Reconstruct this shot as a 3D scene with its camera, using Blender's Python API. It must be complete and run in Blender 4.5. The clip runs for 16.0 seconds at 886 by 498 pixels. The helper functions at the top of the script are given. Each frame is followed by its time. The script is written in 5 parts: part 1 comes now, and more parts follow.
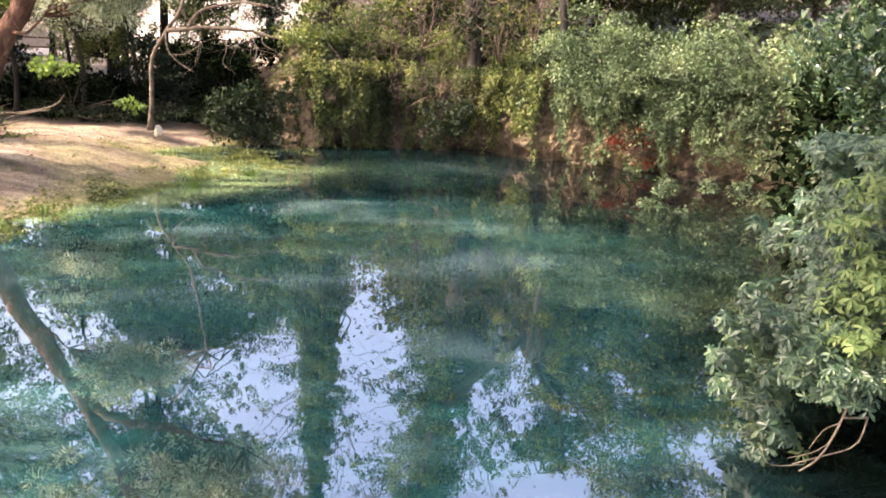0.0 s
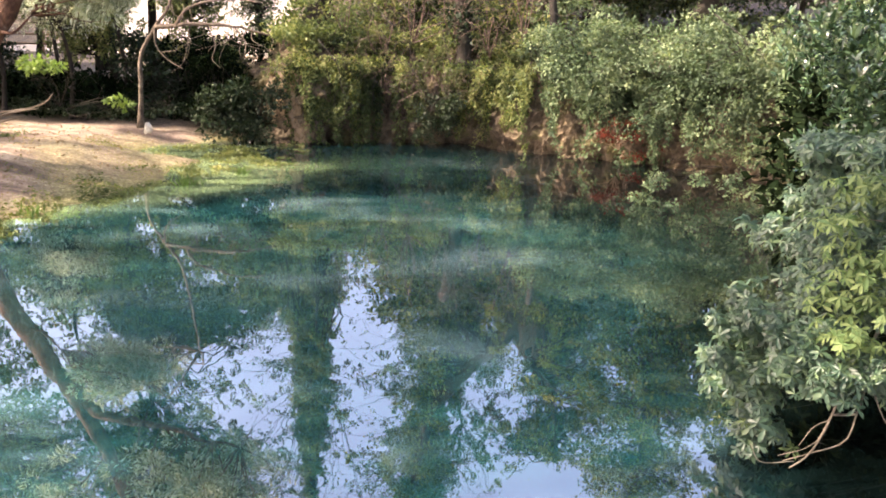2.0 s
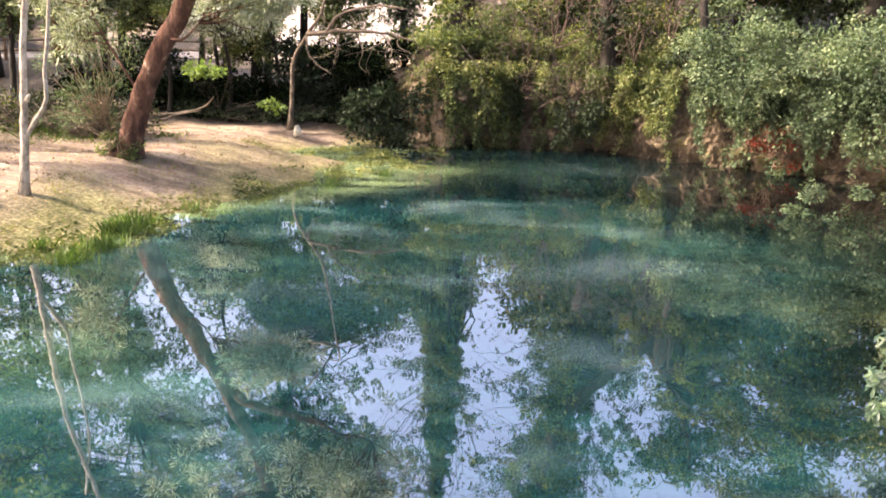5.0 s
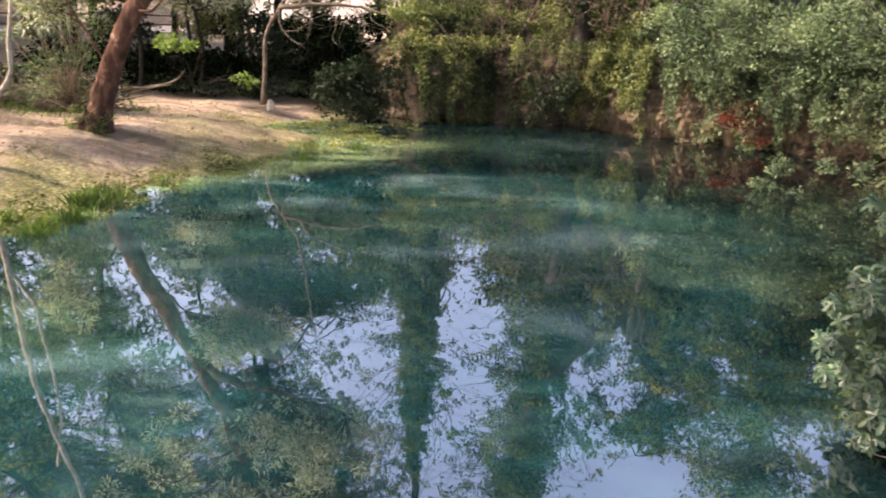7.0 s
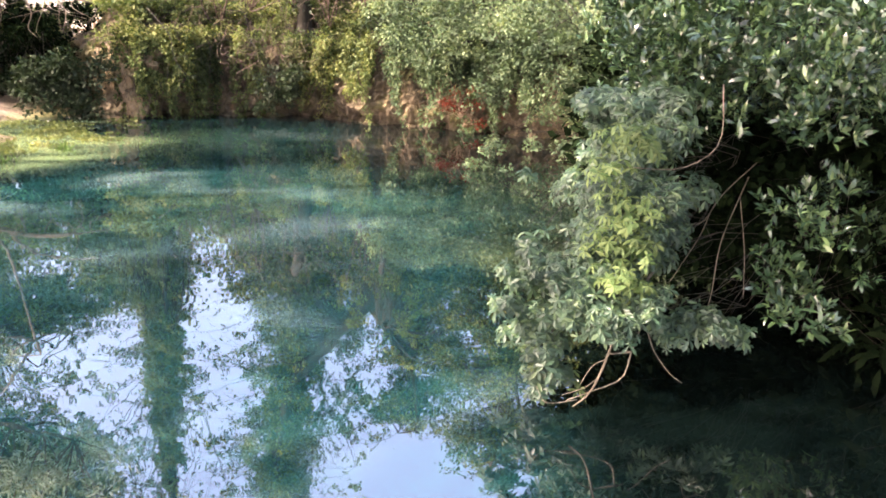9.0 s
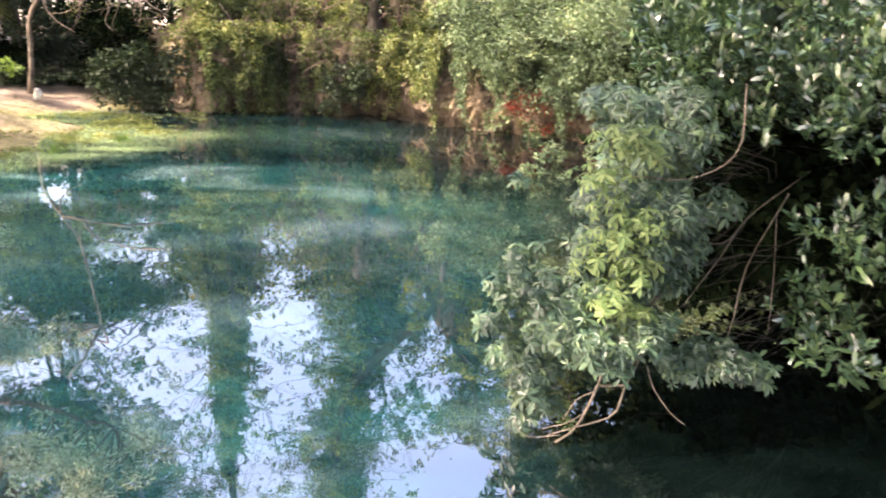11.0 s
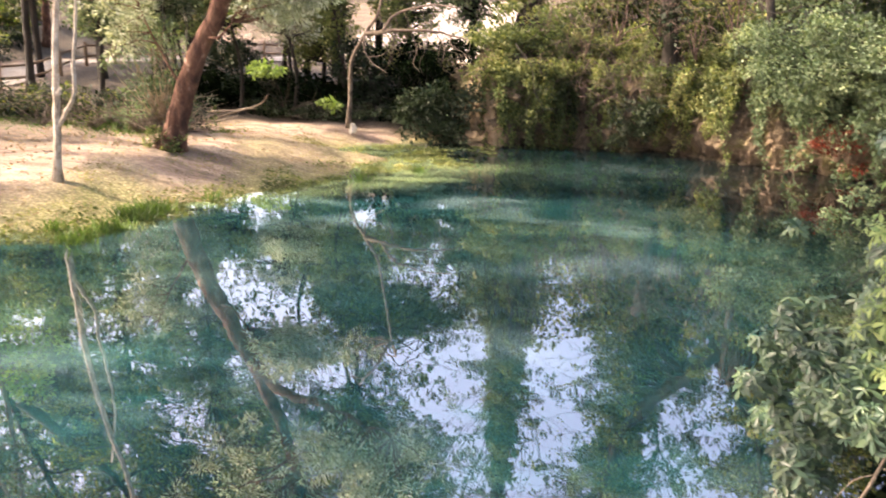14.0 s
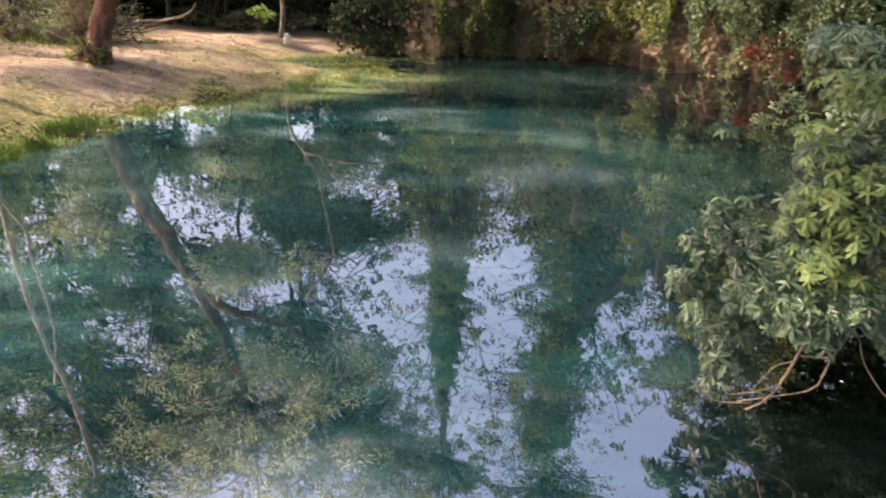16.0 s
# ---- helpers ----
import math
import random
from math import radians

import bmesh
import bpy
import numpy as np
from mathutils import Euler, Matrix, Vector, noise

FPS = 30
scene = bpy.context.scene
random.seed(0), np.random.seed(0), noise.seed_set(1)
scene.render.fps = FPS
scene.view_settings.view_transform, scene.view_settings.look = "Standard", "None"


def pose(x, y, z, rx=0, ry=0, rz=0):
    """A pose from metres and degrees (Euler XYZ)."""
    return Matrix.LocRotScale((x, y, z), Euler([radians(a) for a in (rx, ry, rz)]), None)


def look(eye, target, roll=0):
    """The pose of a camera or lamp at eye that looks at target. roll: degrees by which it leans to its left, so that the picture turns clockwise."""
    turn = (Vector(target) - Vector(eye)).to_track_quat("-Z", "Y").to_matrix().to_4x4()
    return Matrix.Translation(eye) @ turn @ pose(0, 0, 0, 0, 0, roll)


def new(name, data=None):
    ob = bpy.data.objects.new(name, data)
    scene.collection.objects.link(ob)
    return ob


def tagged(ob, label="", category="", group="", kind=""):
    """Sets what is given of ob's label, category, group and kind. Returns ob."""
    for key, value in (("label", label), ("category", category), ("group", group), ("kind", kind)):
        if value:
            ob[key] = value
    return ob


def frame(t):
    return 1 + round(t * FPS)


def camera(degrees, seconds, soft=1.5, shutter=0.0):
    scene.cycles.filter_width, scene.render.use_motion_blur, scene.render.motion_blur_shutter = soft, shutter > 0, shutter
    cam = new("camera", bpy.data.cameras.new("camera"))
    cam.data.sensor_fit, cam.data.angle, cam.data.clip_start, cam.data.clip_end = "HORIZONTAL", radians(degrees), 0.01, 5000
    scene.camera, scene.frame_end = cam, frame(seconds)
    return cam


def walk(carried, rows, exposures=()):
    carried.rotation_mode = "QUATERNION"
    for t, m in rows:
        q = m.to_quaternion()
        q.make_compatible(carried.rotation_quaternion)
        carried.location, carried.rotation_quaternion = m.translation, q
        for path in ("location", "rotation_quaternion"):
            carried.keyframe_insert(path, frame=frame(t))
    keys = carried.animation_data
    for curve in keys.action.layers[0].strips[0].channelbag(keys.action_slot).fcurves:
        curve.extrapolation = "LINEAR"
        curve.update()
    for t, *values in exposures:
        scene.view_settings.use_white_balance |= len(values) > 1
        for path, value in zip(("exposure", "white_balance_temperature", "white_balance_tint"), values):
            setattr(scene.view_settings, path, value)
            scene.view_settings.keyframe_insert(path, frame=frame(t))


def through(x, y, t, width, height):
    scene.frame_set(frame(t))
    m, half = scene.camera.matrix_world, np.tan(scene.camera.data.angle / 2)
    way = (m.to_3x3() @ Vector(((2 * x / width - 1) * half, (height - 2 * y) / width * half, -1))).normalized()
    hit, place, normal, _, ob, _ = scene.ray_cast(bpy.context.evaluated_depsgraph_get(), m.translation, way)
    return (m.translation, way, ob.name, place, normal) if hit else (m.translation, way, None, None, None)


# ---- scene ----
from mathutils import Quaternion

# path of the camera: seconds, place in metres, turn in degrees
PATH = [
    (0.0, -0.000, 0.000, 2.188, 74.99, -2.92, 0.78),
    (0.5, 0.003, 0.004, 2.244, 74.24, -2.89, 0.54),
    (1.0, -0.015, -0.012, 2.254, 74.08, -2.98, 0.53),
    (1.5, -0.016, -0.010, 2.248, 74.30, -2.78, 0.55),
    (2.0, -0.001, -0.002, 2.250, 74.42, -2.47, 0.08),
    (2.5, 0.012, 0.001, 2.251, 74.36, -2.25, -0.11),
    (3.0, 0.002, 0.006, 2.239, 74.41, -2.27, -0.04),
    (3.5, -0.073, -0.027, 2.232, 74.63, -2.48, 1.95),
    (4.0, -0.097, -0.015, 2.225, 74.80, -2.47, 5.53),
    (4.5, -0.116, -0.007, 2.227, 74.73, -2.32, 8.35),
    (4.7, -0.112, 0.005, 2.225, 74.69, -1.98, 9.44),
    (6.8, 0.000, -0.045, 2.192, 72.91, -2.52, 9.37),
    (7.0, 0.027, -0.050, 2.184, 72.99, -2.31, 8.19),
    (7.5, 0.060, -0.073, 2.172, 72.96, -1.87, 4.29),
    (8.0, 0.124, -0.067, 2.188, 73.33, -1.01, -4.98),
    (8.5, 0.306, -0.049, 2.186, 73.55, -1.53, -9.22),
    (8.7, 0.361, -0.073, 2.185, 73.27, -2.62, -9.68),
    (10.8, 1.054, 0.242, 2.099, 72.80, -2.66, -3.84),
    (11.0, 1.087, 0.278, 2.107, 73.15, -3.50, -2.11),
    (11.5, 1.143, 0.315, 2.134, 73.13, -1.46, 5.01),
    (12.0, 1.244, 0.308, 2.151, 75.18, -4.26, 12.01),
    (12.5, 1.261, 0.325, 2.158, 76.03, -2.03, 11.58),
    (13.0, 1.254, 0.335, 2.145, 74.57, -1.05, 13.12),
    (13.5, 1.250, 0.332, 2.133, 73.77, -0.98, 15.76),
    (14.0, 1.238, 0.327, 2.132, 74.64, -1.40, 18.43),
    (14.5, 1.232, 0.317, 2.131, 75.94, -1.50, 21.72),
    (15.0, 1.232, 0.295, 2.124, 75.61, -1.60, 21.78),
    (15.5, 1.243, 0.298, 2.110, 71.20, -1.69, 18.28),
    (16.0, 1.254, 0.292, 2.105, 68.66, -1.55, 14.10),
]
# end of path
cam = camera(57.82, 16.0, soft=1.75, shutter=0.4)
walk(cam, [(t, pose(*row)) for t, *row in PATH],
     exposures=[(0.0, 2.54, 7400, 21), (4.5, 2.5, 7400, 21), (7.0, 2.05, 7400, 21), (7.5, 2.2, 7400, 21), (8.5, 2.8, 7400, 21), (11.0, 3.02, 7400, 21), (12.0, 2.78, 7550, 21), (13.0, 2.72, 7700, 21), (14.5, 2.52, 7900, 23), (15.0, 2.42, 7950, 23), (15.5, 2.16, 7950, 23), (16.0, 2.02, 7850, 23)])

# ---- light ----
SUN_DIR = Vector((-0.80, -0.22, 0.62)).normalized()      # towards the sun
SUN_ELEV = math.asin(SUN_DIR.z)
SUN_ROT = math.atan2(SUN_DIR.x, SUN_DIR.y)
world = bpy.data.worlds.new("daylight")
scene.world = world
world.use_nodes = True
wn, wl = world.node_tree.nodes, world.node_tree.links
sky = wn.new("ShaderNodeTexSky")
sky.sky_type = "NISHITA"
sky.sun_disc = False
sky.sun_elevation, sky.sun_rotation = SUN_ELEV, SUN_ROT
sky.air_density, sky.dust_density, sky.ozone_density = 1.0, 5.0, 2.0
wn["Background"].inputs["Strength"].default_value = 0.15
wl.new(sky.outputs["Color"], wn["Background"].inputs["Color"])
sun = new("sun", bpy.data.lights.new("sun", "SUN"))
sun.data.energy, sun.data.angle, sun.data.color = 2.7, radians(0.6), (1.0, 0.92, 0.78)
sun.matrix_world = look(SUN_DIR * 60, (0, 0, 0))


# ---- materials ----
def shader(name):
    m = bpy.data.materials.new(name)
    m.use_nodes = True
    m.node_tree.nodes.clear()
    return m, m.node_tree.nodes, m.node_tree.links


def node(nodes, kind, **inputs):
    n = nodes.new(kind)
    for key, value in inputs.items():
        n.inputs[key.replace("_", " ")].default_value = value
    return n


def ramp(nodes, stops):
    r = nodes.new("ShaderNodeValToRGB")
    while len(r.color_ramp.elements) < len(stops):
        r.color_ramp.elements.new(0.5)
    for e, (at, c) in zip(r.color_ramp.elements, stops):
        e.position, e.color = at, (*c, 1)
    return r


def leaf_material(name, stops, through=0.35, rough=0.6, own=0.45, sheen=0.3):
    """Leaves: each of its own tint, waxy above, letting some light through."""
    m, n, l = shader(name)
    geo = n.new("ShaderNodeNewGeometry")
    tint = ramp(n, stops)
    co = n.new("ShaderNodeTexCoord")
    place = node(n, "ShaderNodeTexNoise", Scale=1.1, Detail=3.0, Roughness=0.6)
    l.new(co.outputs["Object"], place.inputs["Vector"])
    both = n.new("ShaderNodeMapRange")
    both.inputs["From Min"].default_value, both.inputs["From Max"].default_value = 0.3, 0.7
    l.new(place.outputs["Fac"], both.inputs["Value"])
    blend = n.new("ShaderNodeMix")
    blend.inputs[0].default_value = own
    l.new(both.outputs["Result"], blend.inputs[2])
    who = n.new("ShaderNodeObjectInfo")
    mixed = n.new("ShaderNodeMath")
    l.new(geo.outputs["Random Per Island"], mixed.inputs[0])
    l.new(who.outputs["Random"], mixed.inputs[1])
    each = n.new("ShaderNodeMath")
    each.operation = "FRACT"
    l.new(mixed.outputs[0], each.inputs[0])
    l.new(each.outputs[0], blend.inputs[3])
    l.new(blend.outputs[0], tint.inputs[0])
    big = node(n, "ShaderNodeTexNoise", Scale=2.2, Detail=3.0)
    l.new(co.outputs["Object"], big.inputs["Vector"])
    hsv = n.new("ShaderNodeHueSaturation")
    val = node(n, "ShaderNodeMapRange")
    val.inputs["From Min"].default_value, val.inputs["From Max"].default_value = 0.3, 0.7
    val.inputs["To Min"].default_value, val.inputs["To Max"].default_value = 0.55, 1.4
    l.new(big.outputs["Fac"], val.inputs["Value"])
    l.new(val.outputs["Result"], hsv.inputs["Value"])
    l.new(tint.outputs["Color"], hsv.inputs["Color"])
    bs = node(n, "ShaderNodeBsdfPrincipled", Roughness=rough)
    bs.inputs["Specular IOR Level"].default_value = sheen
    tr = n.new("ShaderNodeBsdfTranslucent")
    warm = node(n, "ShaderNodeMix")
    warm.data_type, warm.blend_type = "RGBA", "MULTIPLY"
    warm.inputs[0].default_value = 1.0
    warm.inputs[7].default_value = (1.2, 1.25, 0.65, 1)
    l.new(hsv.outputs["Color"], warm.inputs[6])
    l.new(hsv.outputs["Color"], bs.inputs["Base Color"])
    l.new(warm.outputs[2], tr.inputs["Color"])
    mix = node(n, "ShaderNodeMixShader", Fac=through)
    out = n.new("ShaderNodeOutputMaterial")
    l.new(bs.outputs[0], mix.inputs[1])
    l.new(tr.outputs[0], mix.inputs[2])
    l.new(mix.outputs[0], out.inputs["Surface"])
    return m


def rough_material(name, stops, scale, fine, rough=0.9, bump=0.5, stretch=(1, 1, 1), detail=6.0, dist=0.02):
    """Earth, rock and bark: patches at one scale, grain at another, and relief."""
    m, n, l = shader(name)
    co = n.new("ShaderNodeTexCoord")
    mp = n.new("ShaderNodeMapping")
    mp.inputs["Scale"].default_value = stretch
    l.new(co.outputs["Object"], mp.inputs["Vector"])
    a = node(n, "ShaderNodeTexNoise", Scale=scale, Detail=detail, Roughness=0.6, Distortion=0.4)
    b = node(n, "ShaderNodeTexNoise", Scale=fine, Detail=5.0, Roughness=0.65)
    l.new(mp.outputs[0], a.inputs["Vector"])
    l.new(mp.outputs[0], b.inputs["Vector"])
    tone = ramp(n, stops)
    l.new(a.outputs["Fac"], tone.inputs[0])
    grain = node(n, "ShaderNodeMapRange")
    grain.inputs["From Min"].default_value, grain.inputs["From Max"].default_value = 0.3, 0.7
    grain.inputs["To Min"].default_value, grain.inputs["To Max"].default_value = 0.65, 1.3
    l.new(b.outputs["Fac"], grain.inputs["Value"])
    hsv = n.new("ShaderNodeHueSaturation")
    l.new(grain.outputs["Result"], hsv.inputs["Value"])
    l.new(tone.outputs["Color"], hsv.inputs["Color"])
    bs = node(n, "ShaderNodeBsdfPrincipled", Roughness=rough)
    l.new(hsv.outputs["Color"], bs.inputs["Base Color"])
    bp = node(n, "ShaderNodeBump", Strength=bump, Distance=dist)
    add = n.new("ShaderNodeMath")
    l.new(a.outputs["Fac"], add.inputs[0])
    l.new(b.outputs["Fac"], add.inputs[1])
    l.new(add.outputs[0], bp.inputs["Height"])
    l.new(bp.outputs[0], bs.inputs["Normal"])
    out = n.new("ShaderNodeOutputMaterial")
    l.new(bs.outputs[0], out.inputs["Surface"])
    return m


def water_material():
    """Turbid turquoise spring water, clear over the shallows, with a still surface."""
    m, n, l = shader("pond_water")
    co = n.new("ShaderNodeTexCoord")
    mp = n.new("ShaderNodeMapping")
    mp.inputs["Scale"].default_value = (0.35, 0.8, 1)
    l.new(co.outputs["Object"], mp.inputs["Vector"])
    cloud = node(n, "ShaderNodeTexNoise", Scale=1.1, Detail=3.0, Roughness=0.5, Distortion=0.8)
    l.new(mp.outputs[0], cloud.inputs["Vector"])
    tone = ramp(n, [(0.35, (0.003, 0.026, 0.031)), (0.55, (0.006, 0.049, 0.053)), (0.7, (0.016, 0.078, 0.082))])
    l.new(cloud.outputs["Fac"], tone.inputs[0])
    # pale streaks: sun shafts in the milky water, put into its colour
    drift = n.new("ShaderNodeMapping")
    drift.inputs["Rotation"].default_value = (0, 0, 0.25)
    drift.inputs["Scale"].default_value = (0.75, 1.15, 1)
    drift.inputs["Location"].default_value = (2.3, 0.7, 0)
    l.new(co.outputs["Object"], drift.inputs["Vector"])
    streak_noise = node(n, "ShaderNodeTexNoise", Scale=0.85, Detail=2.0, Roughness=0.5, Distortion=0.5)
    l.new(drift.outputs[0], streak_noise.inputs["Vector"])
    wisp = node(n, "ShaderNodeMapRange")
    wisp.interpolation_type = "SMOOTHSTEP"
    wisp.inputs["From Min"].default_value, wisp.inputs["From Max"].default_value = 0.5, 0.82
    l.new(streak_noise.outputs["Fac"], wisp.inputs["Value"])
    streaked = n.new("ShaderNodeMix")
    streaked.data_type = "RGBA"
    streaked.inputs[7].default_value = (0.125, 0.215, 0.22, 1)
    l.new(wisp.outputs["Result"], streaked.inputs[0])
    l.new(tone.outputs["Color"], streaked.inputs[6])
    body_lit = n.new("ShaderNodeAttribute")
    body_lit.attribute_name = "body_light"
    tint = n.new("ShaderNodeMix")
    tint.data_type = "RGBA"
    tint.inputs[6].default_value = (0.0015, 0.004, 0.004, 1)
    l.new(body_lit.outputs["Fac"], tint.inputs[0])
    l.new(streaked.outputs[2], tint.inputs[7])
    sunlit_milk = n.new("ShaderNodeAttribute")
    sunlit_milk.attribute_name = "sunlit_milk"
    milk = n.new("ShaderNodeMix")
    milk.data_type = "RGBA"
    milk.inputs[7].default_value = (0.042, 0.10, 0.066, 1)
    l.new(sunlit_milk.outputs["Fac"], milk.inputs[0])
    l.new(tint.outputs[2], milk.inputs[6])
    shal = n.new("ShaderNodeAttribute")
    shal.attribute_name = "shallow"
    pale = n.new("ShaderNodeMix")
    pale.data_type = "RGBA"
    pale.inputs[7].default_value = (0.31, 0.42, 0.2, 1)
    l.new(shal.outputs["Fac"], pale.inputs[0])
    l.new(milk.outputs[2], pale.inputs[6])
    body = n.new("ShaderNodeBsdfDiffuse")
    l.new(pale.outputs[2], body.inputs["Color"])
    clear = n.new("ShaderNodeBsdfTransparent")
    clear.inputs["Color"].default_value = (0.85, 0.97, 0.8, 1)
    half = n.new("ShaderNodeMath")
    half.operation = "MULTIPLY"
    half.inputs[1].default_value = 0.35
    l.new(shal.outputs["Fac"], half.inputs[0])
    inside = n.new("ShaderNodeMixShader")
    l.new(half.outputs[0], inside.inputs[0])
    l.new(body.outputs[0], inside.inputs[1])
    l.new(clear.outputs[0], inside.inputs[2])
    rip = node(n, "ShaderNodeTexNoise", Scale=2.2, Detail=2.0, Roughness=0.5)
    l.new(co.outputs["Object"], rip.inputs["Vector"])
    bp = node(n, "ShaderNodeBump", Strength=0.05, Distance=0.02)
    l.new(rip.outputs["Fac"], bp.inputs["Height"])
    gl = node(n, "ShaderNodeBsdfGlossy", Roughness=0.012)
    gl.inputs["Color"].default_value = (1.0, 0.95, 1.0, 1)
    l.new(bp.outputs[0], gl.inputs["Normal"])
    fr = node(n, "ShaderNodeFresnel", IOR=1.33)
    l.new(bp.outputs[0], fr.inputs["Normal"])
    gloss = n.new("ShaderNodeMath")
    gloss.operation = "MULTIPLY_ADD"
    gloss.inputs[1].default_value, gloss.inputs[2].default_value = 0.5, 0.32
    l.new(fr.outputs[0], gloss.inputs[0])
    mix = n.new("ShaderNodeMixShader")
    l.new(gloss.outputs[0], mix.inputs[0])
    l.new(inside.outputs[0], mix.inputs[1])
    l.new(gl.outputs[0], mix.inputs[2])
    out = n.new("ShaderNodeOutputMaterial")
    l.new(mix.outputs[0], out.inputs["Surface"])
    return m


M_WATER = water_material()
M_TREE = leaf_material("tree_leaf", [(0.0, (0.010, 0.022, 0.008)), (0.55, (0.045, 0.072, 0.02)), (1.0, (0.24, 0.24, 0.075))], 0.42, 0.6, 0.7)
M_IVY = leaf_material("ivy_leaf", [(0.0, (0.022, 0.044, 0.016)), (0.4, (0.085, 0.12, 0.042)), (0.65, (0.175, 0.2, 0.075)), (0.82, (0.225, 0.235, 0.095)), (1.0, (0.27, 0.21, 0.11))])
M_BUSH = leaf_material("bush_leaf", [(0.0, (0.02, 0.042, 0.024)), (0.5, (0.085, 0.13, 0.072)), (1.0, (0.25, 0.29, 0.165))])
# deep green, with some of the thickets' shade put into the colour
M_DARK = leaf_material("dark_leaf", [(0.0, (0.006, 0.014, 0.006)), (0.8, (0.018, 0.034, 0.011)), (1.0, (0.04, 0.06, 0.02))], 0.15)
M_OLIVE = leaf_material("willow_leaf", [(0.0, (0.13, 0.16, 0.085)), (0.45, (0.36, 0.4, 0.28)), (1.0, (0.78, 0.79, 0.73))], 0.3, 0.6, 0.75)
# brighter leaf greens, with sunshine put into the colour
M_SPRAY = leaf_material("sunlit_leaf", [(0.0, (0.11, 0.19, 0.05)), (1.0, (0.24, 0.33, 0.1))], 0.42)
M_CHEST = leaf_material("palmate_leaf", [(0.0, (0.018, 0.045, 0.028)), (0.6, (0.045, 0.09, 0.052)), (1.0, (0.10, 0.15, 0.062))], 0.2, 0.42, 0.8, 0.5)
# yellow-green palmate leaves, the sun on them put into the colour
M_SUNNY = leaf_material("sunlit_palmate_leaf", [(0.0, (0.06, 0.115, 0.04)), (1.0, (0.16, 0.21, 0.08))], 0.33, 0.6, 0.8)
M_LAUREL = leaf_material("laurel_leaf", [(0.0, (0.02, 0.046, 0.026)), (0.6, (0.05, 0.095, 0.05)), (1.0, (0.12, 0.18, 0.07))], 0.22, 0.2, 0.8, 0.9)
M_GRASS = leaf_material("grass_blade", [(0.0, (0.08, 0.11, 0.02)), (0.6, (0.18, 0.19, 0.045)), (1.0, (0.3, 0.26, 0.09))], 0.4, 0.7)
M_WEED = leaf_material("water_weed", [(0.0, (0.045, 0.07, 0.018)), (0.6, (0.12, 0.135, 0.042)), (1.0, (0.27, 0.25, 0.11))], 0.3, 0.5)
M_REED = leaf_material("reed_blade", [(0.0, (0.03, 0.07, 0.014)), (0.6, (0.075, 0.13, 0.026)), (1.0, (0.16, 0.21, 0.055))], 0.35, 0.5)
M_BARK = rough_material("red_brown_bark", [(0.34, (0.026, 0.012, 0.008)), (0.48, (0.1, 0.043, 0.026)), (0.62, (0.175, 0.09, 0.058)), (0.72, (0.42, 0.29, 0.22))], 7, 26, 0.95, 1.0, (1, 1, 0.5), 8, 0.05)
M_GREY = rough_material("grey_bark", [(0.3, (0.012, 0.010, 0.008)), (0.6, (0.03, 0.024, 0.018)), (0.8, (0.07, 0.056, 0.042))], 5, 30, 0.95, 0.8, (1, 1, 0.3))
M_PALE = rough_material("pale_bark", [(0.3, (0.12, 0.09, 0.065)), (0.45, (0.36, 0.3, 0.24)), (0.7, (0.6, 0.53, 0.45))], 11, 45, 0.9, 0.8, (1, 1, 0.5))
M_TWIG = rough_material("dry_twig", [(0.3, (0.16, 0.11, 0.07)), (0.7, (0.38, 0.29, 0.2))], 8, 60, 0.9, 0.4)
M_DRY = rough_material("dry_branch", [(0.3, (0.07, 0.052, 0.038)), (0.7, (0.23, 0.185, 0.14))], 8, 50, 0.9, 0.5)
M_CROOK = rough_material("brown_branch", [(0.3, (0.05, 0.036, 0.026)), (0.6, (0.15, 0.115, 0.085)), (0.75, (0.25, 0.2, 0.155))], 5, 40, 0.9, 0.7)
M_ROCK = rough_material("tufa_rock", [(0.28, (0.026, 0.018, 0.011)), (0.42, (0.078, 0.055, 0.032)), (0.54, (0.14, 0.102, 0.062)), (0.64, (0.085, 0.075, 0.022)), (0.78, (0.2, 0.15, 0.105))], 2.2, 14, 0.85, 1.0, (1, 1, 0.6), 8, 0.05)
M_STONE = rough_material("pale_stone", [(0.3, (0.42, 0.38, 0.32)), (0.7, (0.6, 0.56, 0.48))], 6, 40, 0.85, 0.5)
M_WOOD = rough_material("fence_wood", [(0.3, (0.12, 0.07, 0.04)), (0.7, (0.3, 0.2, 0.12))], 4, 40, 0.85, 0.4, (1, 1, 0.4))
M_PATH = rough_material("gravel_path", [(0.3, (0.3, 0.25, 0.2)), (0.7, (0.42, 0.37, 0.31))], 2, 60, 0.95, 0.4)
# near-black leaf: deep shade put into its colour
M_GLOOM = leaf_material("shaded_leaf", [(0.0, (0.004, 0.008, 0.004)), (1.0, (0.010, 0.016, 0.007))], 0.05, 0.9, 0.6, 0.0)
M_RED = leaf_material("red_leaf", [(0.0, (0.07, 0.016, 0.010)), (0.6, (0.17, 0.032, 0.018)), (1.0, (0.22, 0.09, 0.045))], 0.4, 0.6)
M_LITTER = leaf_material("dry_leaf", [(0.0, (0.14, 0.08, 0.04)), (1.0, (0.42, 0.3, 0.17))], 0.1, 0.8)


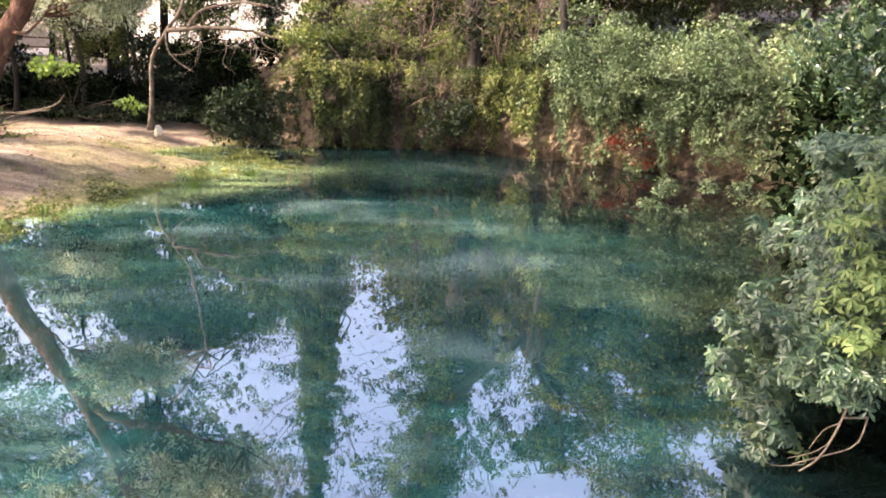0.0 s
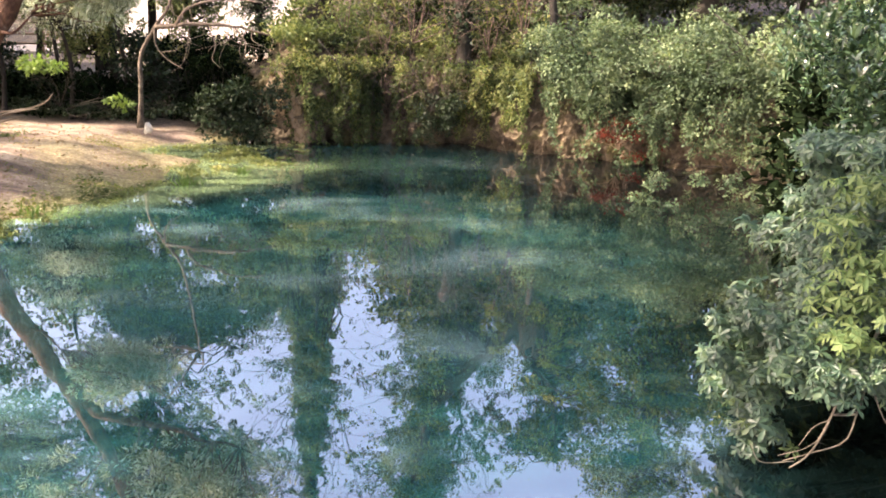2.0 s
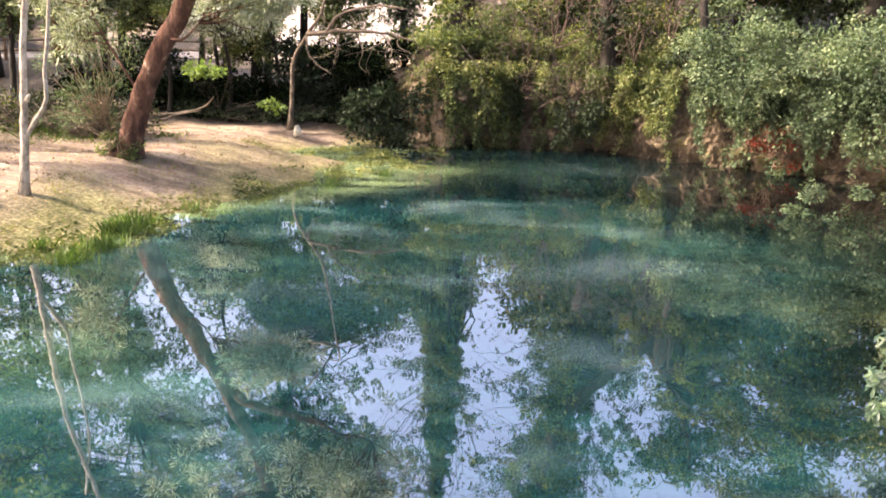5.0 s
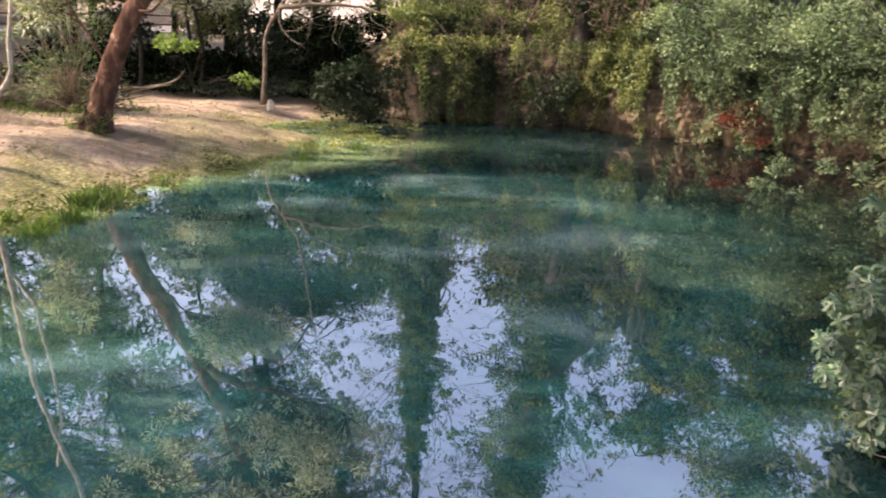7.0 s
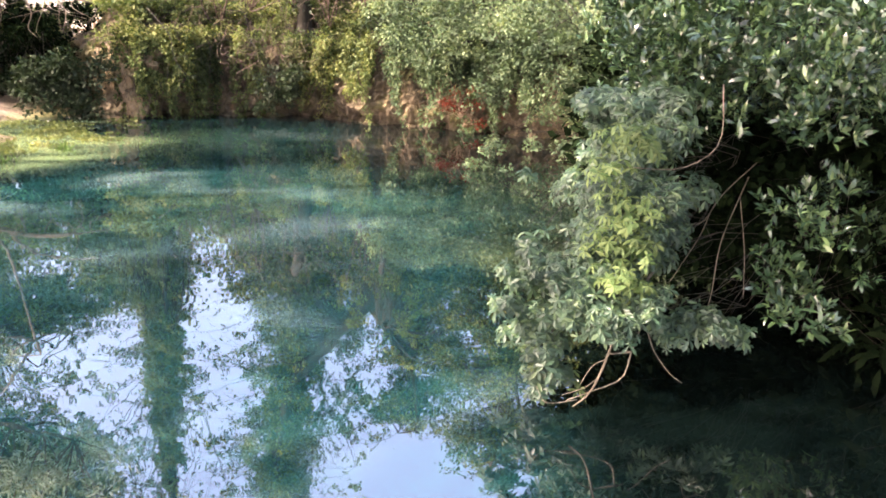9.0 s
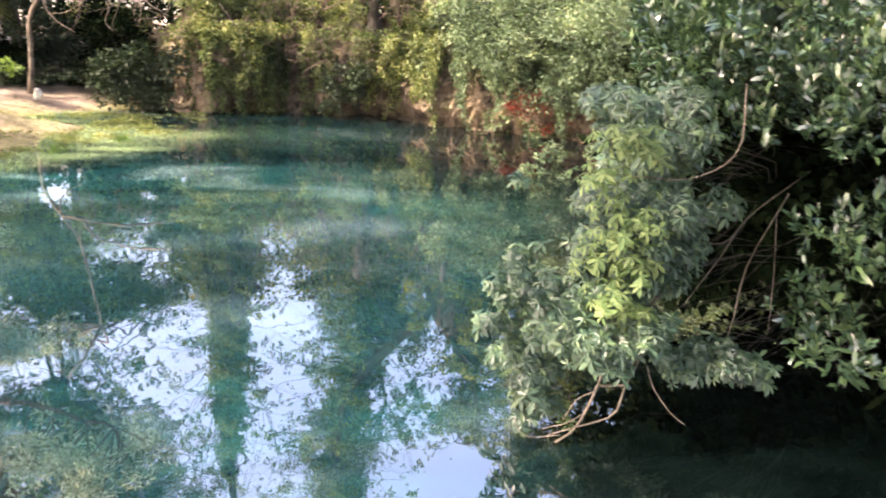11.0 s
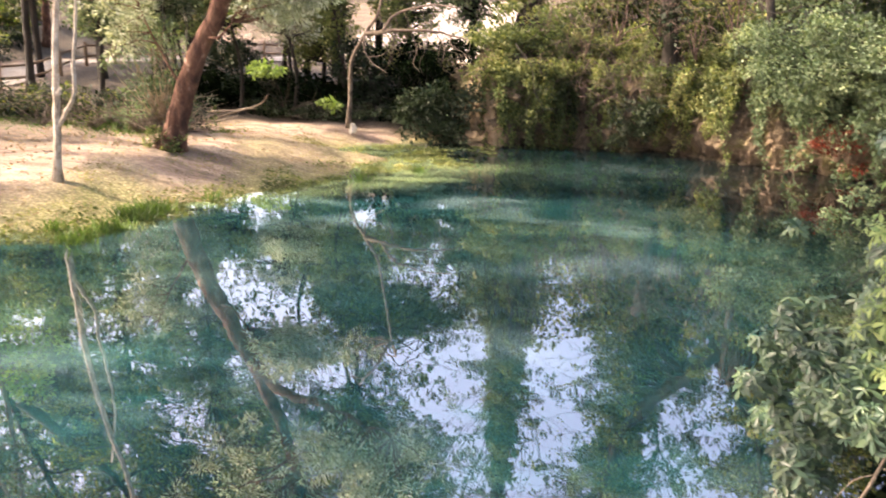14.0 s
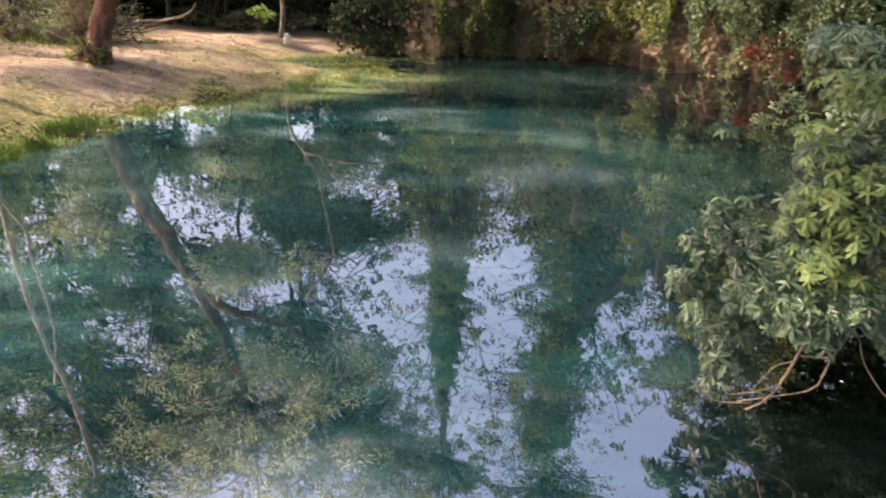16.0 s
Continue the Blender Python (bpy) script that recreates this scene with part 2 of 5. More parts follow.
def ground_material():
    """Bare earth, dry grass and moss by the water, bright algae under it."""
    m, n, l = shader("bank_earth")
    co = n.new("ShaderNodeTexCoord")
    patch = node(n, "ShaderNodeTexNoise", Scale=0.7, Detail=6.0, Roughness=0.6, Distortion=0.6)
    grain = node(n, "ShaderNodeTexNoise", Scale=25.0, Detail=5.0, Roughness=0.7)
    # earth and moss tones run in streaks that imitate dappled shade
    streak = n.new("ShaderNodeMapping")
    streak.inputs["Rotation"].default_value = (0, 0, 0.12)
    streak.inputs["Scale"].default_value = (0.7, 3.6, 1)
    l.new(co.outputs["Object"], streak.inputs["Vector"])
    l.new(streak.outputs[0], patch.inputs["Vector"])
    l.new(co.outputs["Object"], grain.inputs["Vector"])
    earth = ramp(n, [(0.36, (0.155, 0.108, 0.08)), (0.5, (0.31, 0.225, 0.17)), (0.64, (0.44, 0.34, 0.262))])
    l.new(patch.outputs["Fac"], earth.inputs[0])
    moss = ramp(n, [(0.3, (0.07, 0.08, 0.018)), (0.52, (0.225, 0.205, 0.08)), (0.7, (0.42, 0.36, 0.21))])
    l.new(grain.outputs["Fac"], moss.inputs[0])
    wet = n.new("ShaderNodeAttribute")
    wet.attribute_name = "mossy"
    add = n.new("ShaderNodeMath")
    add.operation = "MULTIPLY_ADD"
    add.inputs[1].default_value, add.inputs[2].default_value = 1.3, -0.65
    l.new(patch.outputs["Fac"], add.inputs[0])
    both = n.new("ShaderNodeMath")
    both.use_clamp = True
    l.new(add.outputs[0], both.inputs[0])
    l.new(wet.outputs["Fac"], both.inputs[1])
    col = n.new("ShaderNodeMix")
    col.data_type = "RGBA"
    l.new(both.outputs[0], col.inputs[0])
    l.new(earth.outputs["Color"], col.inputs[6])
    l.new(moss.outputs["Color"], col.inputs[7])
    val = node(n, "ShaderNodeMapRange")
    val.inputs["From Min"].default_value, val.inputs["From Max"].default_value = 0.3, 0.7
    val.inputs["To Min"].default_value, val.inputs["To Max"].default_value = 0.7, 1.25
    l.new(grain.outputs["Fac"], val.inputs["Value"])
    hsv = n.new("ShaderNodeHueSaturation")
    clod = node(n, "ShaderNodeTexNoise", Scale=4.5, Detail=7.0, Roughness=0.7, Distortion=0.5)
    l.new(co.outputs["Object"], clod.inputs["Vector"])
    worn = node(n, "ShaderNodeMapRange")
    worn.inputs["From Min"].default_value, worn.inputs["From Max"].default_value = 0.34, 0.62
    worn.inputs["To Min"].default_value, worn.inputs["To Max"].default_value = 0.62, 1.15
    l.new(clod.outputs["Fac"], worn.inputs["Value"])
    tread = n.new("ShaderNodeMath")
    tread.operation = "MULTIPLY"
    l.new(val.outputs["Result"], tread.inputs[0])
    l.new(worn.outputs["Result"], tread.inputs[1])
    l.new(tread.outputs[0], hsv.inputs["Value"])
    wood = n.new("ShaderNodeAttribute")
    wood.attribute_name = "litter_shade"
    floor_tone = ramp(n, [(0.3, (0.045, 0.034, 0.022)), (0.7, (0.14, 0.105, 0.072))])
    l.new(grain.outputs["Fac"], floor_tone.inputs[0])
    wcol = n.new("ShaderNodeMix")
    wcol.data_type = "RGBA"
    l.new(wood.outputs["Fac"], wcol.inputs[0])
    l.new(col.outputs[2], wcol.inputs[6])
    l.new(floor_tone.outputs["Color"], wcol.inputs[7])
    sunlit_slope = n.new("ShaderNodeAttribute")
    sunlit_slope.attribute_name = "sunlit_slope"
    pale = ramp(n, [(0.35, (0.24, 0.19, 0.16)), (0.5, (0.42, 0.36, 0.32)), (0.65, (0.56, 0.5, 0.46))])
    l.new(grain.outputs["Fac"], pale.inputs[0])
    scol = n.new("ShaderNodeMix")
    scol.data_type = "RGBA"
    l.new(sunlit_slope.outputs["Fac"], scol.inputs[0])
    l.new(wcol.outputs[2], scol.inputs[6])
    l.new(pale.outputs["Color"], scol.inputs[7])
    l.new(scol.outputs[2], hsv.inputs["Color"])
    bs = node(n, "ShaderNodeBsdfPrincipled", Roughness=0.95)
    l.new(hsv.outputs["Color"], bs.inputs["Base Color"])
    bp = node(n, "ShaderNodeBump", Strength=0.9, Distance=0.03)
    l.new(grain.outputs["Fac"], bp.inputs["Height"])
    l.new(bp.outputs[0], bs.inputs["Normal"])
    out = n.new("ShaderNodeOutputMaterial")
    l.new(bs.outputs[0], out.inputs["Surface"])
    return m


M_GROUND = ground_material()

# ---- mesh tools ----
rng = np.random.default_rng(7)


def mesh_object(name, verts, faces, material, parent=None, smooth=False):
    me = bpy.data.meshes.new(name)
    me.from_pydata([tuple(v) for v in verts], [], faces)
    me.materials.append(material)
    if smooth:
        me.polygons.foreach_set("use_smooth", [True] * len(me.polygons))
    me.update()
    ob = new(name, me)
    ob.parent = parent
    return ob


def array_mesh(name, verts, tris, material, parent=None):
    """A mesh from a numpy array of vertices and one of triangles."""
    me = bpy.data.meshes.new(name)
    nt = len(tris)
    me.vertices.add(len(verts))
    me.vertices.foreach_set("co", np.asarray(verts, np.float32).ravel())
    me.loops.add(nt * 3)
    me.loops.foreach_set("vertex_index", np.asarray(tris, np.int32).ravel())
    me.polygons.add(nt)
    me.polygons.foreach_set("loop_start", np.arange(0, nt * 3, 3, dtype=np.int32))
    me.materials.append(material)
    me.update(calc_edges=True)
    ob = new(name, me)
    ob.parent = parent
    return ob


def unit(v):
    return v / np.maximum(np.linalg.norm(v, axis=-1, keepdims=True), 1e-9)


# leaf outlines: length along x, width along y, one unit long
DIAMOND = (np.array([(0, 0, 0), (0.45, 0.3, 0.07), (1, 0, -0.06), (0.45, -0.3, 0.07)]), [(0, 2, 1), (0, 3, 2)])
SLIM = (np.array([(0, 0, 0), (0.45, 0.13, 0.03), (1, 0, -0.1), (0.45, -0.13, 0.03)]), [(0, 2, 1), (0, 3, 2)])
OVAL = (np.array([(0, 0, 0), (0.3, 0, -0.02), (0.68, 0, -0.03), (1, 0, -0.12), (0.3, 0.11, 0.04), (0.66, 0.16, 0.02),
                  (0.3, -0.11, 0.04), (0.66, -0.16, 0.02)]),
        [(0, 1, 4), (1, 2, 5), (1, 5, 4), (2, 3, 5), (0, 6, 1), (1, 6, 7), (1, 7, 2), (2, 7, 3)])
LANCE = (np.array([(0, 0, 0), (0.38, 0.13, 0.04), (0.38, -0.13, 0.04), (0.75, 0.11, 0.0), (0.75, -0.11, 0.0), (1, 0, -0.12)]), [(0, 2, 1), (1, 2, 4), (1, 4, 3), (3, 4, 5)])
BLADE = (np.array([(0, 0.05, 0), (0, -0.05, 0), (0.5, 0.035, 0.03), (0.5, -0.035, 0.03), (1, 0, -0.08)]),
         [(0, 1, 3), (0, 3, 2), (2, 3, 4)])


def leaves(points, ways, normals, sizes, shape):
    """Vertices and triangles of one leaf per point, pointing along ways, its upper face along normals."""
    tv, tt = shape
    x = unit(ways)
    z = unit(normals - (normals * x).sum(-1, keepdims=True) * x)
    y = np.cross(z, x)
    v = points[:, None] + sizes[:, None, None] * (tv[None, :, :1] * x[:, None] + tv[None, :, 1:2] * y[:, None] + tv[None, :, 2:] * z[:, None])
    t = np.array(tt)[None] + (np.arange(len(points)) * len(tv))[:, None, None]
    return v.reshape(-1, 3), t.reshape(-1, 3)


def clump_points(clumps, per, squash=0.75):
    """Points in clumps (rows x, y, z, radius), denser near each clump's shell, and their outward ways."""
    c = np.asarray(clumps, float)
    k = np.repeat(np.arange(len(c)), np.maximum(3, (per * (c[:, 3] / c[:, 3].mean()) ** 2)).astype(int))
    d = unit(rng.normal(size=(len(k), 3)))
    r = rng.uniform(0, 1, len(k)) ** 0.45
    if squash > 1:
        return c[k, :3] + d * (r * c[k, 3])[:, None] * (1, 1, squash), d
    plate = unit(rng.normal(0, 0.38, (len(c), 3)) + (-0.12, -0.3, 1))[k]
    off = d * (r * c[k, 3] * 1.15)[:, None]
    off -= plate * (off * plate).sum(-1, keepdims=True) * (1 - 0.5 * squash)
    return c[k, :3] + off, unit(d + plate * 0.35)


def foliage(name, clumps, per, size, shape, material, parent, droop=0.3, squash=0.75, keep=None):
    p, d = clump_points(clumps, per, squash)
    if keep is not None:
        p, d = p[k := keep(p)], d[k]
    way = unit(d + rng.normal(0, 0.6, d.shape) + (0, 0, -droop))
    nor = unit(rng.normal(0, 0.55, d.shape) + (0, 0, 0.8) + d * 0.4)
    v, t = leaves(p, way, nor, size * rng.uniform(0.6, 1.35, len(p)), shape)
    return tagged(array_mesh(name, v, t, material, parent), kind="stuff")


def tube_data(path, radii, sides=7, rough=0.0):
    """A closed tapered tube along a path of points."""
    path = np.asarray(path, float)
    radii = np.broadcast_to(radii, (len(path),)) if np.ndim(radii) == 0 else np.asarray(radii, float)
    tang = unit(np.gradient(path, axis=0))
    side = unit(np.cross(tang, (0.31, 0.95, 0.1)))
    upv = np.cross(tang, side)
    a = np.linspace(0, 2 * np.pi, sides, endpoint=False)
    wob = 1 + (rng.normal(0, rough, (len(path), sides)) if rough else 0)
    ring = path[:, None] + radii[:, None, None] * np.atleast_2d(wob)[..., None] * (np.cos(a)[None, :, None] * side[:, None] + np.sin(a)[None, :, None] * upv[:, None])
    v = np.concatenate([ring.reshape(-1, 3), path[:1], path[-1:]])
    n, t = len(path), []
    i = np.arange(sides)
    j = (i + 1) % sides
    for k in range(n - 1):
        a0, b0 = k * sides + i, k * sides + j
        t += [np.stack([a0, b0, b0 + sides], 1), np.stack([a0, b0 + sides, a0 + sides], 1)]
    t += [np.stack([j, i, np.full(sides, n * sides)], 1), np.stack([(n - 1) * sides + i, (n - 1) * sides + j, np.full(sides, n * sides + 1)], 1)]
    return v, np.concatenate(t)


def bend(points, n=14):
    """A smooth path through a few points (Catmull-Rom)."""
    p = np.asarray(points, float)
    if len(p) < 3:
        return p[0] + np.linspace(0, 1, n)[:, None] * (p[-1] - p[0])
    q = np.concatenate([[2 * p[0] - p[1]], p, [2 * p[-1] - p[-2]]])
    s = np.linspace(0, len(p) - 1 - 1e-6, n)
    i = s.astype(int)
    f = (s - i)[:, None]
    a, b, c, d = q[i], q[i + 1], q[i + 2], q[i + 3]
    return 0.5 * (2 * b + (c - a) * f + (2 * a - 5 * b + 4 * c - d) * f ** 2 + (3 * b - a - 3 * c + d) * f ** 3)


def tubes(name, many, material, parent=None):
    """Several tubes (path, radii, sides, roughness) joined into one mesh."""
    vs, ts, k = [], [], 0
    for path, radii, sides, rough in many:
        v, t = tube_data(path, radii, sides, rough)
        vs.append(v)
        ts.append(t + k)
        k += len(v)
    ob = array_mesh(name, np.concatenate(vs), np.concatenate(ts), material, parent)
    ob.data.polygons.foreach_set("use_smooth", [True] * len(ob.data.polygons))
    return ob


def limb(name, points, r0, r1, material, parent, sides=10, n=18, rough=0.05):
    path = bend(points, n)
    path[1:-1] += rng.normal(0, r0 * 0.12, (n - 2, 3))
    return tubes(name, [(path, r0 + (r1 - r0) * np.linspace(0, 1, n) ** 0.8, sides, rough)], material, parent)


def twig_set(name, start, ends, r, material, parent, sag=0.15, tip_length=0.35):
    """Thin branches from a few starting points to clump centres."""
    starts = np.asarray(start, float)
    many = []
    for e in np.asarray(ends, float)[:, :3]:
        s = starts[np.argmin(np.linalg.norm(starts - e, axis=1) + np.maximum(0, starts[:, 2] - e[2]) * 0.7)]
        mid = (s + e) / 2 + rng.normal(0, 0.12, 3) * np.linalg.norm(e - s) + (0, 0, sag * np.linalg.norm(e - s))
        many.append((bend([s, mid, e], 5), np.linspace(r, r * 0.25, 5), 4, 0))
        for _ in range(1 if tip_length > 0.3 else 2):
            tip = e + unit(rng.normal(size=3)) * tip_length
            many.append((bend([mid, (mid + tip) / 2 + rng.normal(0, 0.08, 3), tip], 4), np.linspace(r * 0.5, r * 0.15, 4), 3, 0))
    return tagged(tubes(name, many, material, parent), kind="stuff")


def thing(name, at, label, category, group="", kind=""):
    e = new(name)
    e.location = at
    e.empty_display_size = 0.2
    return tagged(e, label, category, group, kind)


def under(parent):
    """Puts children built in world places under a parent that stands at its base."""
    for c in parent.children:
        c.matrix_parent_inverse = Matrix.Translation(-Vector(parent.location))
    return parent


# ---- ground and pond ----
SHORE = np.array([(-8.5, 1.9), (-6.6, 4.6), (-5.7, 5.9), (-5.4, 6.3), (-4.85, 6.75), (-4.65, 7.3), (-4.6, 8.1), (-4.3, 9.3), (-4.1, 10.5),
                  (-3.6, 11.7), (-2.95, 12.75), (-3.3, 13.3), (-4.2, 13.7), (-3.3, 14.4), (-2.5, 14.95), (-1.3, 15.6), (0.7, 15.5),
                  (1.75, 14.95), (3.35, 14.2), (4.7, 13.3), (6.2, 11.6), (7.0, 9.0), (6.6, 5.5), (5.8, 2.6), (4.0, 1.5), (-2.0, 1.2)])


def shore_distance(p):
    """Signed distance to the water's edge: positive on land."""
    a, b = SHORE, np.roll(SHORE, -1, 0)
    d2, inside = np.full(len(p), 1e9), np.zeros(len(p), bool)
    for (ax, ay), (bx, by) in zip(a, b):
        ex, ey = bx - ax, by - ay
        wx, wy = p[:, 0] - ax, p[:, 1] - ay
        f = np.clip((wx * ex + wy * ey) / (ex * ex + ey * ey), 0, 1)
        d2 = np.minimum(d2, (wx - ex * f) ** 2 + (wy - ey * f) ** 2)
        cross = ((ay > p[:, 1]) != (by > p[:, 1])) & (p[:, 0] < ex * (p[:, 1] - ay) / (ey if ey else 1e-9) + ax)
        inside ^= cross
    return np.where(inside, -1, 1) * np.sqrt(d2)


def smooth(a, b, x):
    f = np.clip((x - a) / (b - a), 0, 1)
    return f * f * (3 - 2 * f)


def wavy(p, s):
    return np.sin(p[:, 0] * 1.7 * s + 0.5) * np.cos(p[:, 1] * 1.3 * s + 1.1) + 0.5 * np.sin(p[:, 0] * 3.1 * s + p[:, 1] * 2.3 * s)


def ground_height(p):
    p = np.atleast_2d(np.asarray(p, float))[:, :2]
    x, y = p[:, 0], p[:, 1]
    d = shore_distance(p) + 0.1 * wavy(p, 1.1) + 0.07 * wavy(p, 3.3)
    rocky = np.maximum(smooth(-3.4, -2.4, x) * smooth(12.8, 13.6, y), smooth(3.6, 5.0, x) * smooth(1.0, 2.5, y))
    low = 0.36 * smooth(-0.1, 2.2, d) + 0.02 * wavy(p, 2.0) * smooth(0.1, 1, d)
    low = low - 0.15 * smooth(10.8, 14.2, y) * smooth(-10, -8, x) + 0.5 * smooth(17.2, 20, y) * smooth(-2, -6, x)
    bank = -0.4 + 1.9 * smooth(0.3, 1.4, d) + 0.22 * np.clip(d - 1.0, 0, 20)
    hill = 0.30 * np.clip(np.maximum(y - 27.5, -19.5 - x), 0, 40) + 0.05 * np.clip(np.hypot(x, y) - 60, 0, 300) * (x < 60)
    land = low * (1 - rocky) + bank * rocky + hill * (1 - rocky * 0.6)
    bed = -0.02 - (0.15 + 0.75 * smooth(9.8, 8.6, y)) * np.clip(-d, 0, 1.3) - 0.9 * np.clip(-d - 1.3, 0, 2)
    steep = -0.1 - 2.0 * np.clip(-d, 0, 1)
    flat = smooth(-2.3, -3.0, x) * smooth(12.6, 13.2, y) * smooth(-5.5, -4.5, x)
    bed = bed * (1 - flat) + flat * (-0.05 + 0.03 * wavy(p, 1.9))
    return np.where(d > 0, land, np.maximum(-2.2, bed * (1 - rocky) + steep * rocky))


def axis(lo, hi, step, far):
    mid = np.arange(lo, hi + step / 2, step)
    out = np.cumsum(np.geomspace(step * 1.3, 60, 26))
    return np.concatenate([(lo - out)[::-1], mid, hi + out])


gx, gy = axis(-19, 9, 0.16, 400), axis(0, 27, 0.16, 400)
GX, GY = np.meshgrid(gx, gy)
GP = np.stack([GX.ravel(), GY.ravel()], 1)
gz = ground_height(GP)
nx = len(gx)
ii = (np.arange(len(gy) - 1)[:, None] * nx + np.arange(nx - 1)).ravel()
ground = array_mesh("ground", np.column_stack([GP, gz]), np.concatenate([np.stack([ii, ii + 1, ii + nx + 1], 1), np.stack([ii, ii + nx + 1, ii + nx], 1)]), M_GROUND)
ground.data.polygons.foreach_set("use_smooth", [True] * len(ground.data.polygons))
gd = shore_distance(GP)
mossy = np.clip(np.where(gd < 0, 0.75, 1.0 - gd * 0.5 + 0.5 * wavy(GP, 0.9)), 0, 1.5)
ground.data.attributes.new("mossy", "FLOAT", "POINT").data.foreach_set("value", mossy.astype(np.float32))
gx0, gy0 = GP[:, 0], GP[:, 1]
# dark litter floor; shade is put into its colour, at the clearing too
litter_shade = 0.75 * smooth(-6.9, -8.4, gx0 + 0.4 * wavy(GP, 1.2)) * smooth(8.6, 10.0, gy0) * smooth(-16, -15, gx0) + np.maximum(smooth(14.6, 15.8, gy0) * smooth(-16.6, -15.4, gx0 + 0 * gy0), smooth(-18.2, -19.5, gx0) + smooth(29.5, 31, gy0)) * (1 - smooth(-15.5, -14, gx0) * smooth(-6.5, -8, gx0) * smooth(27.5, 29, gy0))
ground.data.attributes.new("litter_shade", "FLOAT", "POINT").data.foreach_set("value", np.clip(litter_shade, 0, 1).astype(np.float32))
# pale hillside patch: the strong sun on it is put into the colour
sunlit_slope = smooth(27.6, 28.6, gy0 + 0.3 * wavy(GP, 0.6)) * smooth(-12.8, -11.6, gx0 + 0.25 * wavy(GP, 0.8)) * smooth(-5.5, -7, gx0)
ground.data.attributes.new("sunlit_slope", "FLOAT", "POINT").data.foreach_set("value", np.clip(sunlit_slope, 0, 1).astype(np.float32))
tagged(ground, "sandy earth bank with dry moss and grass round the pond", "ground", kind="structure")

wx, wy = np.arange(-9, 8.01, 0.17), np.arange(0.8, 16.6, 0.17)
WX, WY = np.meshgrid(wx, wy)
WP = np.stack([WX.ravel(), WY.ravel()], 1)
nw = len(wx)
ii = (np.arange(len(wy) - 1)[:, None] * nw + np.arange(nw - 1)).ravel()
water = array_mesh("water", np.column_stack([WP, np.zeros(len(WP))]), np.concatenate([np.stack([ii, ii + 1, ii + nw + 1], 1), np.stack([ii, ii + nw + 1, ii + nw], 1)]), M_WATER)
shallow = np.clip(1.0 + ground_height(WP) / 0.24, 0, 1) * (0.7 + 0.3 * wavy(WP, 1.3).clip(-1, 1)) * np.maximum(smooth(9.0, 10.6, WP[:, 1]), smooth(-0.45, -0.1, shore_distance(WP)))
shallow = np.clip(shallow + 0.85 * np.exp(-((WP[:, 0] + 2.75 - 0.55 * (WP[:, 1] - 11.4)) / 0.5) ** 2 - ((WP[:, 1] - 11.0) / 1.5) ** 2) * (0.75 + 0.25 * wavy(WP, 1.2)), 0, 1)
water.data.attributes.new("shallow", "FLOAT", "POINT").data.foreach_set("value", shallow.astype(np.float32))
# body colour darkened towards the right bank for the deep shade there
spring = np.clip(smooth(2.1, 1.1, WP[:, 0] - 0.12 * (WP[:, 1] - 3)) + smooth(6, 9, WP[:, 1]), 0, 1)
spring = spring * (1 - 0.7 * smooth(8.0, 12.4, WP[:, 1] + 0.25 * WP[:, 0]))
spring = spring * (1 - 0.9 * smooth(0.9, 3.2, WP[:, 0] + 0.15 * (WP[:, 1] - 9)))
water.data.attributes.new("body_light", "FLOAT", "POINT").data.foreach_set("value", spring.astype(np.float32))
# milky patches, with the sun falling on them put into the colour
sunlit_milk = 0.14 * np.exp(-((WP[:, 0] - 1.0) / 2.6) ** 2 - ((WP[:, 1] - 8.0) / 2.4) ** 2) + 0.75 * np.exp(-((WP[:, 0] + 3.6) / 1.0) ** 2 - ((WP[:, 1] - 4.55) / 0.6) ** 2) + 0.3 * np.exp(-((WP[:, 0] + 3.2) / 2.6) ** 2 - ((WP[:, 1] - 6.6) / 2.2) ** 2) + 0.25 * np.exp(-((WP[:, 0] + 1.2) / 1.6) ** 2 - ((WP[:, 1] - 12.4) / 0.9) ** 2)
water.data.attributes.new("sunlit_milk", "FLOAT", "POINT").data.foreach_set("value", np.clip(sunlit_milk * (0.8 + 0.35 * wavy(WP, 0.8)), 0, 1).astype(np.float32))
tagged(water, "still turquoise spring water, milky, mirroring the trees", "water", kind="structure")

# gravel path behind the fence
path_mid = bend([(-21, 4), (-18.3, 10), (-17.4, 15), (-17.4, 20), (-16.4, 25), (-12, 28), (-6, 28.6), (2, 28.8)], 60)
side = unit(np.gradient(path_mid, axis=0))
nrm = np.column_stack([-side[:, 1], side[:, 0]])
pv, pf = [], []
for k, (m, s) in enumerate(zip(path_mid, nrm)):
    for f in (-0.8, -0.3, 0.3, 0.8):
        q = m + s * f
        pv.append((*q, ground_height(q)[0] + 0.03))
    if k:
        pf += [(k * 4 + c - 4, k * 4 + c - 3, k * 4 + c + 1, k * 4 + c) for c in range(3)]
tagged(mesh_object("path", pv, pf, M_PATH, smooth=True), "pale gravel path behind a wooden fence", "path", kind="structure")

